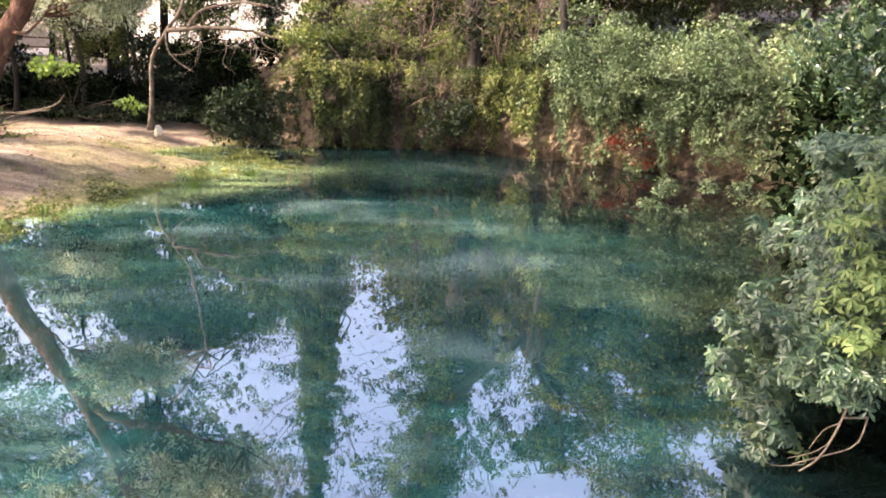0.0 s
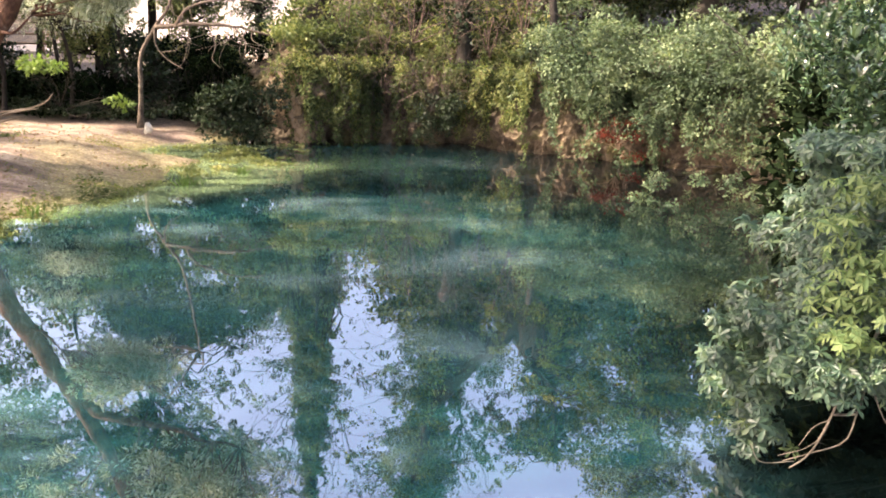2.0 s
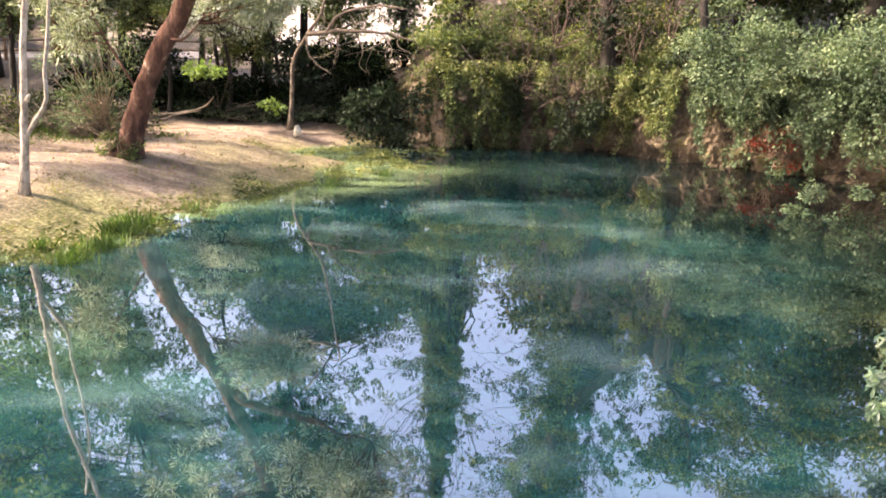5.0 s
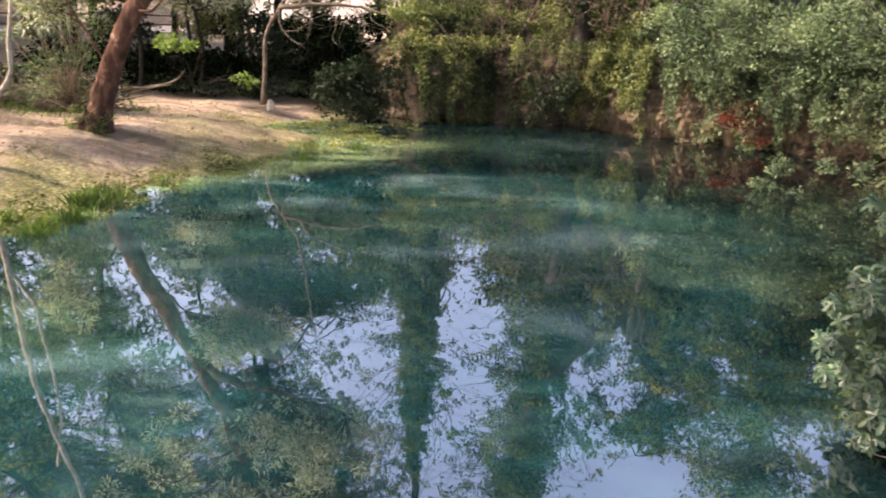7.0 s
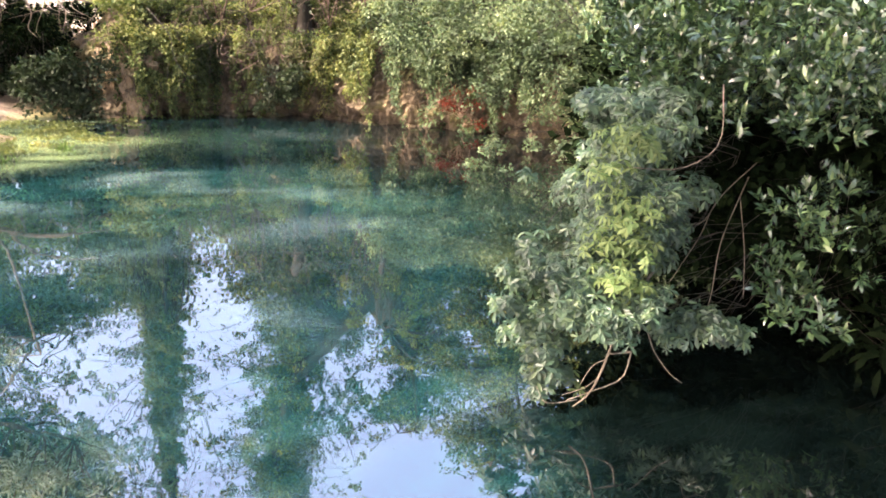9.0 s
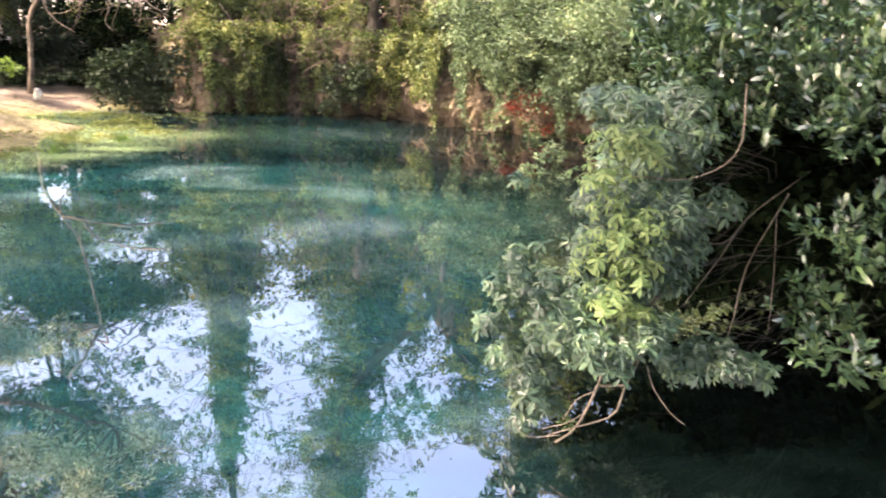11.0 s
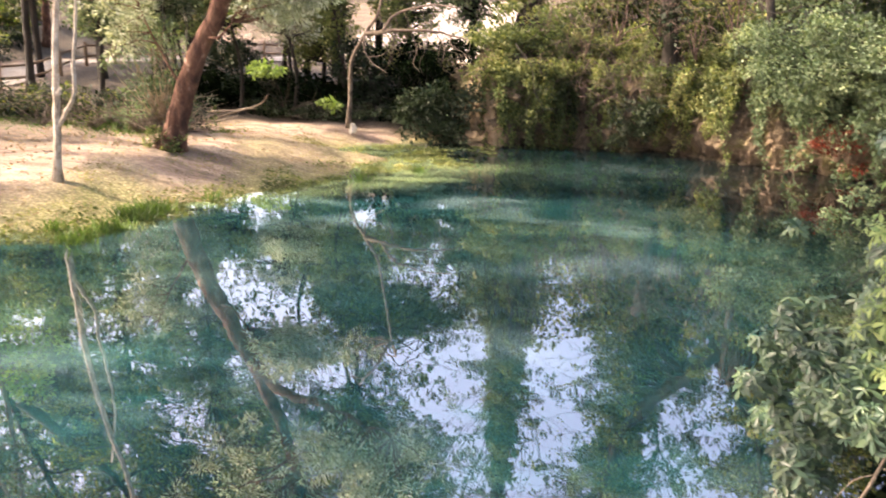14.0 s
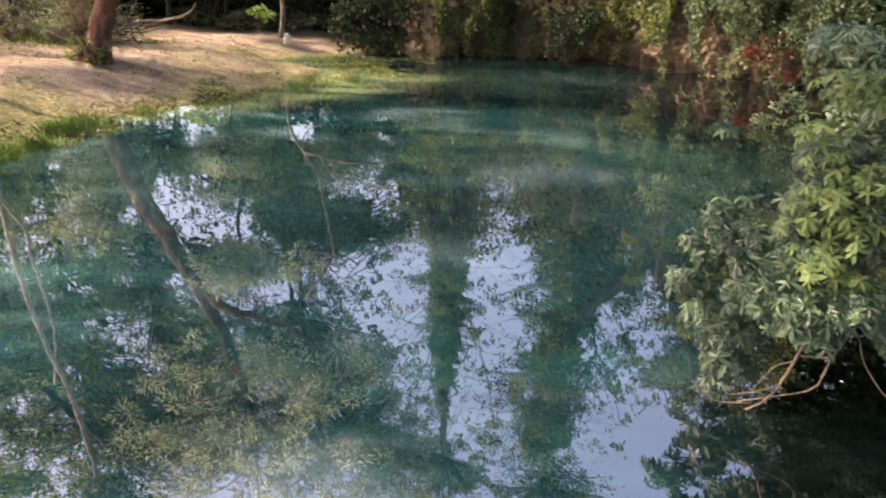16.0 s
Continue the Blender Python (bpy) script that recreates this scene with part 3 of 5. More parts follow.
# ---- rock face along the far and right side ----
rock_line = bend([(-3.9, 16.6), (-3.1, 15.6), (-2.5, 15.0), (-1.3, 15.6), (0.7, 15.5), (1.75, 14.95), (3.35, 14.2), (4.7, 13.3), (6.2, 11.6), (7.0, 9.0), (6.6, 5.5), (5.9, 3.0)], 420)
tang = unit(np.gradient(rock_line, axis=0))
back = np.column_stack([-tang[:, 1], tang[:, 0]])
rv, NV = [], 40
for i, (m, b) in enumerate(zip(rock_line, back)):
    for k in range(NV):
        h = -0.5 + 2.4 * k / (NV - 1)
        q = Vector((m[0], m[1], h))
        under_cut = 0.28 * math.exp(-((h - 0.05) / 0.16) ** 2)
        lean = 0.10 * h + max(0, h - 1.2) * 1.1
        bump = 0.35 * noise.fractal(q * 0.8, 1.0, 2.1, 5) + 0.2 * noise.fractal(q * 3.1, 0.7, 2.1, 5) + 0.1 * abs(noise.noise(q * 6.3))
        o = under_cut + lean + bump - 0.12
        rv.append((m[0] + b[0] * o, m[1] + b[1] * o, h + 0.06 * noise.noise(q * 2.3)))
rf = [(i * NV + k, (i + 1) * NV + k, (i + 1) * NV + k + 1, i * NV + k + 1) for i in range(419) for k in range(NV - 1)]
rock_face = tagged(mesh_object("rock_face", rv, rf, M_ROCK), "ochre and brown tufa rock face with moss, undercut at the water", "rock", kind="structure")


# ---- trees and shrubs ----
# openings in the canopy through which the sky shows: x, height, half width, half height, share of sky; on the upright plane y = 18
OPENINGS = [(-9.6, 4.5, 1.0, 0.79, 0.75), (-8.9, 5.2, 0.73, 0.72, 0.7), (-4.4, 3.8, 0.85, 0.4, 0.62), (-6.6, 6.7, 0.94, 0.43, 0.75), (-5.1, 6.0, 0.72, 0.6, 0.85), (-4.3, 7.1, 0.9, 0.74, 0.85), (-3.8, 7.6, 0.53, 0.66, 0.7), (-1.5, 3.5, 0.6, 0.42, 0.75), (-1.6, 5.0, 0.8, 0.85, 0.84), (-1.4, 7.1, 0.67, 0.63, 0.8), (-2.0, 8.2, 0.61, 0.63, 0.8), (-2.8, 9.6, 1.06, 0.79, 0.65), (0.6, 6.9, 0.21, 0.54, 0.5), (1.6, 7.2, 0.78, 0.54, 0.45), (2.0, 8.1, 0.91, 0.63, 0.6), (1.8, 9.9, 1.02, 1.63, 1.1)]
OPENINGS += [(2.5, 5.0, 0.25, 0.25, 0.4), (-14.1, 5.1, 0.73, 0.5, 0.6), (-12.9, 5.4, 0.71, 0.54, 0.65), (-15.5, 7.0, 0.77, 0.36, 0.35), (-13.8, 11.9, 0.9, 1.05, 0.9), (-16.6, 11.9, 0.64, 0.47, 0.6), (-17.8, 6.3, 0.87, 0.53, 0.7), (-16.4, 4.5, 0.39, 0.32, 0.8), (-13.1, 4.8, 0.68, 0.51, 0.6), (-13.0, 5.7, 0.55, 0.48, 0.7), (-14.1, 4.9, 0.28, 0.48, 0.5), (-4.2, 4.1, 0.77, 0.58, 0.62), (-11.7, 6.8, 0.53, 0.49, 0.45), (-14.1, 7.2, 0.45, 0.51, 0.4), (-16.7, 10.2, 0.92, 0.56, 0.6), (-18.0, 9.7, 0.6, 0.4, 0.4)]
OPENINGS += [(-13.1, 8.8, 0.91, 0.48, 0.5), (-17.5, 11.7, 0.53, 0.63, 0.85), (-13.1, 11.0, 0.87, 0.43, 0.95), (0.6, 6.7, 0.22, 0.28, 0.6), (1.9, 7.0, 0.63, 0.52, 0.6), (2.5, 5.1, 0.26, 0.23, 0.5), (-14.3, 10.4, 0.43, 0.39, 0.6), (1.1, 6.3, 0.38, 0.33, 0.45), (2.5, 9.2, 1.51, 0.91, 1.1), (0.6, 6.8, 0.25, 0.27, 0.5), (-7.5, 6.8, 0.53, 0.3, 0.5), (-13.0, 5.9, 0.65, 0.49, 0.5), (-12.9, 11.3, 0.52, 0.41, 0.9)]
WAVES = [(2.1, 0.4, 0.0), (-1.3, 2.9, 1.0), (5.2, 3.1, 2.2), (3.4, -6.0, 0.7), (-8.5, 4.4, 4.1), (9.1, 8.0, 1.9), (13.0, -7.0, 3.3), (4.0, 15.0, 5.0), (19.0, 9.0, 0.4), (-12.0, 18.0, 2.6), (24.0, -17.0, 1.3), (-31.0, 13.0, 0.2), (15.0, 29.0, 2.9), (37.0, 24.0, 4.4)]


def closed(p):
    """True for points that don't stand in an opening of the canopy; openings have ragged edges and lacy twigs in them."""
    # gaps are laid out from the camera's mirror point below the water
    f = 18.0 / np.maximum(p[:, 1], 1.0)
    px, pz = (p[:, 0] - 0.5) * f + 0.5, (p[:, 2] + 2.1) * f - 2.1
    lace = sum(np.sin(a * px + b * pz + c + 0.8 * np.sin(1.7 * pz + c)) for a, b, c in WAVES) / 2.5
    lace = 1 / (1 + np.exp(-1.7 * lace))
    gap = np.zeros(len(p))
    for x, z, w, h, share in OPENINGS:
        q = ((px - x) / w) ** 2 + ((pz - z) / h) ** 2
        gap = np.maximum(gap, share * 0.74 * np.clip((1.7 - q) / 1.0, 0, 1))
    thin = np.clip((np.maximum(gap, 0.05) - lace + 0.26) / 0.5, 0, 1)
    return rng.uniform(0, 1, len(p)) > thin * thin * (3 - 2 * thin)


def crown_clumps(centre, radii, n, size, open_sky=True):
    n, size = (int(n * 1.7), size * 0.68) if open_sky else (n, size)
    c = np.asarray(centre) + unit(rng.normal(size=(n, 3))) * (rng.uniform(0, 1, (n, 1)) ** 0.4) * np.asarray(radii)
    c = np.column_stack([c, rng.uniform(0.7, 1.3, n) * size])
    return c


def tree(base, trunk, r0, r1, crowns, label, leaf, bark, limbs=(), per=105, leaf_size=0.11, clump=0.46, shape=DIAMOND, category="tree", name="tree", sides=12, open_sky=True, twig=0.03):
    """A tapered trunk, limbs, and crowns (centre, radii, number of clumps) of many small leaves."""
    e = thing(name, base, label, category)
    path = bend([base, *trunk], 22)
    rad = r0 + (r1 - r0) * np.linspace(0, 1, 22) ** 0.75
    rad[0] *= 1.45
    rad[1] *= 1.15
    path[2:] += rng.normal(0, r0 * 0.08, (20, 3))
    tubes("trunk", [(path, rad, sides, 0.05)], bark, e)
    starts = list(path[9:])
    for pts, a, b in limbs:
        limb("limb", pts, a, b, bark, e, 8)
        starts += list(bend(pts, 10)[2:])
    clumps = np.concatenate([crown_clumps(c, r, n, clump, open_sky) for c, r, n in crowns]) if crowns else np.zeros((0, 4))
    if len(clumps):
        twig_set("branchwork", starts, clumps, twig, bark, e)
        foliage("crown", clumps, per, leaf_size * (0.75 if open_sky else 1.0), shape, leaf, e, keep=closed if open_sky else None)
    return under(e)


def shrub(base, clumps, label, leaf, per=120, size=0.07, shape=DIAMOND, name="shrub", category="shrub", stems=M_TWIG, droop=0.3, squash=0.8, twig=0.012):
    """A bush of leafy clumps (rows x, y, z, radius) on thin stems from its base."""
    e = thing(name, base, label, category)
    c = np.asarray(clumps, float)
    b = np.asarray(base, float)
    twig_set("stem_tangle", [b, b + (0.05, 0.05, 0.1), b + (-0.05, 0.03, 0.15)], c, twig, stems, e, 0.1)
    foliage("leaves", c, per, size, shape, leaf, e, droop, squash)
    return under(e)


def gz_at(x, y):
    return float(ground_height((x, y))[0])


def spread(n, x, y, z, r):
    """n clumps, evenly at random in a box."""
    return np.column_stack([rng.uniform(*x, n), rng.uniform(*y, n), rng.uniform(*z, n), rng.uniform(*r, n)])


# leaning tree on the bank
e = tree((-6.2, 10.2, 0.3), [(-6.02, 10.2, 0.9), (-5.75, 10.2, 1.5), (-5.3, 10.2, 2.3), (-4.95, 10.2, 2.9), (-4.55, 10.15, 3.6), (-4.2, 10.1, 4.6)], 0.18, 0.085,
         [((-4.4, 10.3, 5.6), (2.4, 1.5, 1.7), 46), ((-3.1, 10.0, 3.9), (1.2, 0.7, 0.5), 16), ((-4.3, 10.1, 2.5), (0.7, 0.4, 0.34), 26), ((-6.9, 10.3, 2.3), (0.7, 0.5, 0.6), 9)],
         "leaning tree with reddish brown bark and grey-green leaves on the bank", M_OLIVE, M_BARK,
         [([(-4.95, 10.2, 2.85), (-4.5, 10.15, 3.2), (-3.7, 10.1, 3.3), (-2.6, 10.0, 3.55)], 0.10, 0.02), 
          ([(-5.5, 10.15, 1.95), (-5.2, 10.05, 1.95), (-4.95, 10.0, 2.15)], 0.03, 0.01), ([(-5.95, 10.2, 1.2), (-6.45, 10.3, 1.9), (-6.8, 10.3, 2.6)], 0.022, 0.008)],
         per=110, leaf_size=0.13, clump=0.34, shape=SLIM, name="leaning_tree", twig=0.012)

# slim forked tree with pale bark
e = tree((-6.02, 7.8, 0.28), [(-5.95, 7.8, 0.9), (-5.91, 7.8, 1.34), (-5.85, 7.8, 1.95), (-5.7, 7.8, 2.65), (-5.34, 7.8, 3.75), (-5.15, 7.8, 5.2)], 0.05, 0.024,
         [((-5.3, 7.8, 5.4), (1.0, 0.9, 0.8), 16)], "slim forked tree with pale sunlit bark on the bank", M_TREE, M_PALE,
         [([(-5.95, 7.8, 0.86), (-5.8, 7.8, 1.1), (-5.66, 7.8, 1.3), (-5.62, 7.8, 1.7), (-5.55, 7.8, 2.05), (-5.5, 7.8, 2.6), (-5.62, 7.8, 3.4)], 0.03, 0.013),
          ([(-5.9, 7.8, 1.28), (-5.85, 7.78, 1.33), (-5.82, 7.77, 1.37)], 0.03, 0.016)],
         per=120, leaf_size=0.09, clump=0.4, name="forked_tree", sides=10)

# two thin trees at the edge of the clearing
e = tree((-8.2, 8.75, 0.35), [(-8.3, 8.75, 1.0), (-8.32, 8.75, 1.8), (-8.35, 8.75, 3.2), (-8.2, 8.8, 7.0)], 0.052, 0.03,
         [((-8.3, 8.8, 2.8), (0.9, 0.6, 0.5), 18), ((-8.2, 8.9, 7.2), (1.2, 1.0, 0.9), 16)], "thin brown tree with bright green leaves beside the clearing", M_SPRAY, M_DRY, per=120, leaf_size=0.1, clump=0.42)
e = tree((-8.85, 8.6, 0.35), [(-8.7, 8.6, 1.0), (-8.5, 8.6, 1.45), (-8.36, 8.6, 1.95), (-8.45, 8.6, 3.0), (-8.7, 8.6, 4.5)], 0.045, 0.025,
         [((-8.8, 8.5, 4.6), (1.1, 1.0, 0.9), 16), ((-8.9, 8.4, 2.6), (0.5, 0.5, 0.4), 8)], "thin pale-barked tree at the edge of the clearing", M_BUSH, M_TWIG, per=120, leaf_size=0.1, clump=0.42)

# small tree with bare hanging branches by the inlet
hanging = []
for k in range(17):
    x = rng.uniform(-4.9, -3.1)
    q = np.array((x, 14.72, 2.06 if rng.uniform() < 0.7 else 2.4))
    d = rng.uniform(0.3, 0.85)
    hanging.append(([q, q + (rng.normal(0, 0.12), -0.06, -d * 0.4), q + (rng.normal(0, 0.18), -0.1, -d * 0.75), q + (rng.normal(0, 0.3), -0.14, -d)], 0.007, 0.0025))
e = tree((-5.5, 14.8, 0.2), [(-5.45, 14.8, 1.0), (-5.42, 14.8, 1.5), (-5.15, 14.8, 1.98), (-4.87, 14.8, 2.4), (-4.72, 14.8, 3.1), (-4.6, 14.9, 4.2)], 0.048, 0.02,
         [((-5.4, 15.3, 4.6), (0.9, 0.7, 0.6), 4)], "small crooked tree with pale bare branches over the inlet", M_OLIVE, M_CROOK,
         hanging + [([(-5.12, 14.8, 2.0), (-4.6, 14.75, 2.06), (-3.8, 14.7, 2.08), (-3.1, 14.7, 1.95)], 0.05, 0.015), ([(-4.75, 14.75, 2.06), (-4.5, 14.75, 2.36), (-3.84, 14.7, 2.54), (-3.2, 14.6, 2.5)], 0.035, 0.012),
          ([(-5.15, 14.78, 1.95), (-5.1, 14.7, 1.68), (-4.9, 14.65, 1.46), (-4.6, 14.6, 1.3)], 0.022, 0.008), ([(-4.5, 14.75, 2.05), (-4.55, 14.7, 1.7), (-4.6, 14.65, 1.45)], 0.014, 0.005),
          ([(-4.2, 14.75, 2.06), (-4.05, 14.7, 1.75), (-4.1, 14.65, 1.5), (-3.95, 14.6, 1.35)], 0.014, 0.005), ([(-3.7, 14.7, 2.05), (-3.5, 14.65, 1.8), (-3.55, 14.6, 1.45)], 0.013, 0.005),
          ([(-5.0, 14.7, 1.58), (-4.75, 14.65, 1.62), (-4.45, 14.6, 1.8)], 0.012, 0.005)],
         per=130, leaf_size=0.085, clump=0.4, shape=SLIM, name="crooked_tree", sides=9)

# tall trees behind the rock face
e = tree((-2.7, 18.2, 2.2), [(-2.75, 18.1, 4), (-2.85, 18.0, 6), (-2.85, 18, 8.5), (-2.8, 18, 11)], 0.26, 0.08,
         [((-2.85, 18, 2.9 + 0.42 * k), (0.72 - 0.036 * k, 0.3, 0.3), 16) for k in range(16)] + [((-2.8, 18.4, 12), (1.6, 1.3, 1.0), 30)],
         "tall tree with its trunk clad in ivy above the rock face", M_IVY, M_GREY, per=90, leaf_size=0.1, clump=0.27)
e = tree((1.9, 17.5, 2.2), [(1.95, 17.5, 3.3), (1.85, 17.5, 4.4), (0.9, 17.5, 5.5), (0.1, 17.5, 6.6), (-0.2, 17.6, 8.2), (-0.3, 17.8, 10)], 0.27, 0.10,
         [((0.3, 17.8, 5.0), (0.9, 0.8, 1.4), 40), ((0.1, 17.7, 7.4), (0.65, 0.6, 1.7), 50), ((-0.2, 17.7, 9.6), (0.6, 0.5, 1.1), 26), ((3.1, 17.6, 5.0), (1.2, 1.0, 1.6), 50), ((2.9, 18, 7.4), (0.9, 0.9, 0.9), 26), ((0.3, 18, 3.6), (0.9, 0.7, 0.8), 24), ((2.3, 17.0, 3.4), (0.8, 0.4, 0.7), 26)],
         "large dark-trunked tree leaning over the rock face", M_TREE, M_GREY,
         [([(1.8, 17.5, 4.4), (2.4, 17.6, 5.4), (3.0, 17.6, 6.6), (3.2, 17.7, 8)], 0.14, 0.04)], per=105, leaf_size=0.11, clump=0.42)
e = tree((5.2, 16.6, 2.6), [(5.2, 16.6, 4.5), (5.0, 16.5, 6.5), (4.8, 16.5, 8.5)], 0.22, 0.07,
         [((4.9, 16.4, 5.0), (1.6, 1.3, 1.8), 80), ((4.9, 16.4, 7.4), (1.2, 1.0, 0.9), 30)], "broad green tree above the rock face", M_TREE, M_GREY, per=105, leaf_size=0.11, clump=0.42)
e = tree((8.0, 14.0, 2.4), [(7.9, 14, 4.5), (7.6, 13.8, 6.5), (7.5, 13.8, 8)], 0.25, 0.08,
         [((7.2, 13.6, 4.6), (1.7, 1.7, 1.9), 90), ((7.2, 13.6, 7.0), (1.4, 1.3, 1.0), 36)], "dense green tree over the bank", M_TREE, M_GREY, per=105, leaf_size=0.12, clump=0.46)
e = tree((-7.4, 18.5, 0.7), [(-7.3, 18.4, 2.5), (-7.0, 18.3, 4.5), (-6.9, 18.3, 7.5), (-6.8, 18.3, 10)], 0.085, 0.05,
         [((-7.0, 18.2, 3.4), (1.3, 0.9, 0.7), 26), ((-7.0, 18.2, 5.0), (1.1, 0.9, 1.4), 46), ((-6.7, 18.2, 8.4), (1.7, 1.2, 1.6), 60), ((-6.2, 18, 11), (2.2, 1.5, 1.2), 40)],
         "tall leafy tree behind the clearing", M_TREE, M_GREY, per=105, leaf_size=0.1, clump=0.42)
e = tree((-10.9, 17.5, 0.6), [(-10.9, 17.4, 2.5), (-10.8, 17.4, 5), (-10.8, 17.4, 8)], 0.13, 0.05,
         [((-10.9, 17.3, 3.2), (0.9, 0.9, 0.9), 22), ((-10.9, 17.3, 6.2), (1.4, 1.2, 1.4), 50), ((-9.3, 17.3, 8.2), (2.0, 1.4, 1.6), 56)],
         "slender leafy tree behind the clearing", M_BUSH, M_GREY, per=105, leaf_size=0.1, clump=0.42)
e = tree((-13.5, 15.0, 0.5), [(-13.4, 15, 2.5), (-13.3, 15, 5), (-13.2, 15, 8.5)], 0.09, 0.05,
         [((-13.2, 14.8, 4.0), (1.2, 1.2, 1.0), 30), ((-13.0, 14.8, 7.4), (2.0, 1.6, 1.9), 70)], "tall leafy tree beside the path", M_TREE, M_GREY,
         [([(-13.35, 15, 4.8), (-13.1, 14.3, 6.2), (-12.2, 14, 6.9), (-11.3, 14, 6.7), (-10.6, 14, 6.9)], 0.12, 0.03), ([(-13.3, 15, 6.5), (-14.0, 14.4, 7.9), (-14.8, 14, 8.6), (-15.6, 14, 9.6)], 0.12, 0.05)], per=105, leaf_size=0.11, clump=0.46)
e = tree((-12.4, 11.6, 0.5), [(-12.2, 11.6, 2.5), (-11.6, 11.6, 5), (-10.4, 11.6, 7.5)], 0.13, 0.05,
         [((-9.9, 12.0, 6.6), (2.0, 1.2, 1.5), 32)], "large dark tree at the edge of the clearing", M_TREE, M_GREY,
         [([(-10.8, 11.2, 5), (-9.4, 11.8, 6.6), (-8.2, 12.0, 8)], 0.12, 0.03)], per=105, leaf_size=0.11, clump=0.42)

# upper canopy behind the pond, thin enough for the sky to show through
e = tree((-7.9, 19.2, 0.9), [(-7.7, 19.1, 4), (-7.4, 18.9, 7.5), (-5.4, 18.7, 11)], 0.08, 0.05,
         [((-5.1, 18.3, 4.5), (1.5, 0.7, 0.95), 60), ((-5.2, 18.5, 9.0), (1.5, 1.0, 1.2), 40), ((-4.6, 18.6, 11.8), (2.8, 1.4, 1.3), 70)], "tall thin-leaved tree behind the clearing", M_TREE, M_GREY, per=80, leaf_size=0.1, clump=0.42)
e = tree((-14.5, 18.5, 0.6), [(-14.5, 18.4, 4), (-14.3, 18.3, 8), (-14, 18.2, 12)], 0.1, 0.06,
         [((-14.2, 18, 8.2), (2.6, 1.6, 2.0), 80), ((-13.0, 18, 12.0), (4.0, 1.8, 2.2), 130), ((-9.4, 18, 11.0), (2.4, 1.4, 1.6), 70)], "tall spreading tree beside the path", M_TREE, M_GREY, per=80, leaf_size=0.11, clump=0.46)
e = tree((0.6, 19.6, 2.8), [(0.4, 19.4, 6), (0.1, 19.0, 9), (-0.2, 18.8, 12)], 0.18, 0.06,
         [((0.2, 18.6, 12.2), (2.4, 1.2, 1.1), 60), ((-0.1, 18.7, 9.6), (0.8, 0.8, 1.0), 20)], "tall slender tree above the rock face", M_TREE, M_GREY, per=75, leaf_size=0.1, clump=0.42)
for x, y in [(2.6, 20.5), (5.6, 19.5), (8.6, 17.5), (-0.4, 21.0), (11.0, 14.0)]:
    g = gz_at(x, y)
    tree((x, y, g), [(x, y, g + 1.5), (x + 0.2, y, g + 3.6)], 0.12, 0.05, [((x, y - 0.4, g + 1.6), (1.7, 1.1, 1.6), 60)], "bushy tree in the wood above the rock face", M_TREE, M_GREY, per=72, leaf_size=0.15, clump=0.5)
# fine outer twigs of the tall trees, their leaves in small sprays
for x, y, x0, x1, z0, z1, n, leaf in [(-16.5, 18.4, -17.5, -13.3, 2.6, 15.0, 1600, M_IVY), (-20.0, 18.4, -23.5, -17.2, 2.6, 15.5, 1900, M_BUSH), (-11.6, 19.4, -13.5, -9.8, 2.2, 13.6, 1000, M_IVY), (-9.0, 19.8, -10.0, -7.2, 1.9, 13.4, 880, M_IVY), (-6.9, 19.6, -7.4, -4.9, 2.75, 13.2, 820, M_TREE), (-3.0, 20.2, -5.1, -3.1, 2.75, 12.6, 600, M_BUSH),
                                      (0.2, 20.0, -2.4, -0.5, 2.6, 10.4, 430, M_TREE), (0.8, 19.8, -0.7, 1.6, 2.8, 10.2, 560, M_BUSH), (3.2, 19.0, 1.4, 4.2, 2.8, 8.6, 560, M_TREE), (5.8, 18.6, 4.0, 7.6, 2.6, 9.4, 640, M_TREE)]:
    g = gz_at(x, y)
    e = thing("tree", (x, y, g), "slender tree with fine airy foliage behind the pond", "tree")
    path = bend([(x, y, g), (x + 0.15, y - 0.3, g + 3), (x - 0.1, y - 0.6, g + 4.5), (x + 0.1, y - 0.8, g + 5.5)], 20)
    tubes("trunk", [(path, np.linspace(0.11, 0.025, 20), 8, 0.05)], M_GREY, e)
    c = np.column_stack([rng.uniform(x0 - 0.3, x1 + 0.3, n), rng.uniform(17.4, 18.8, n), rng.uniform(z0, z1, n), rng.uniform(0.10, 0.24, n)])
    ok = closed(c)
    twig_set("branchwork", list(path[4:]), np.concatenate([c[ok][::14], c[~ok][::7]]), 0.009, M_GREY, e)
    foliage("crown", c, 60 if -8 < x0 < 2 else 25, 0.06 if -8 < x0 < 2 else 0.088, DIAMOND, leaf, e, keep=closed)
    under(e)
# slim trees added out of view on the sunny side, shading the clearing
for x, y, h in [(-13.4, 4.6, 6.0), (-16.5, 7.6, 7.2), (-18.0, 9.2, 8.0)]:
    g = gz_at(x, y)
    tree((x, y, g), [(x + 0.1, y, g + h * 0.4), (x, y + 0.1, g + h)], 0.11, 0.04, [((x, y, g + h * 0.8), (1.0, 0.9, h * 0.22), 10)], "slim tree out of view, added to shade the clearing", M_TREE, M_GREY, per=80, leaf_size=0.12, clump=0.4, open_sky=False)
# brown trunk by the path
e = tree((-14.5, 21.0, 0.5), [(-14.45, 21, 2), (-14.4, 21, 4), (-14.4, 21, 8)], 0.2, 0.12, [((-14.4, 21, 8), (2.0, 2, 1.6), 26)], "thick reddish trunk beside the gravel path", M_TREE, M_BARK, per=130, leaf_size=0.13, clump=0.6)

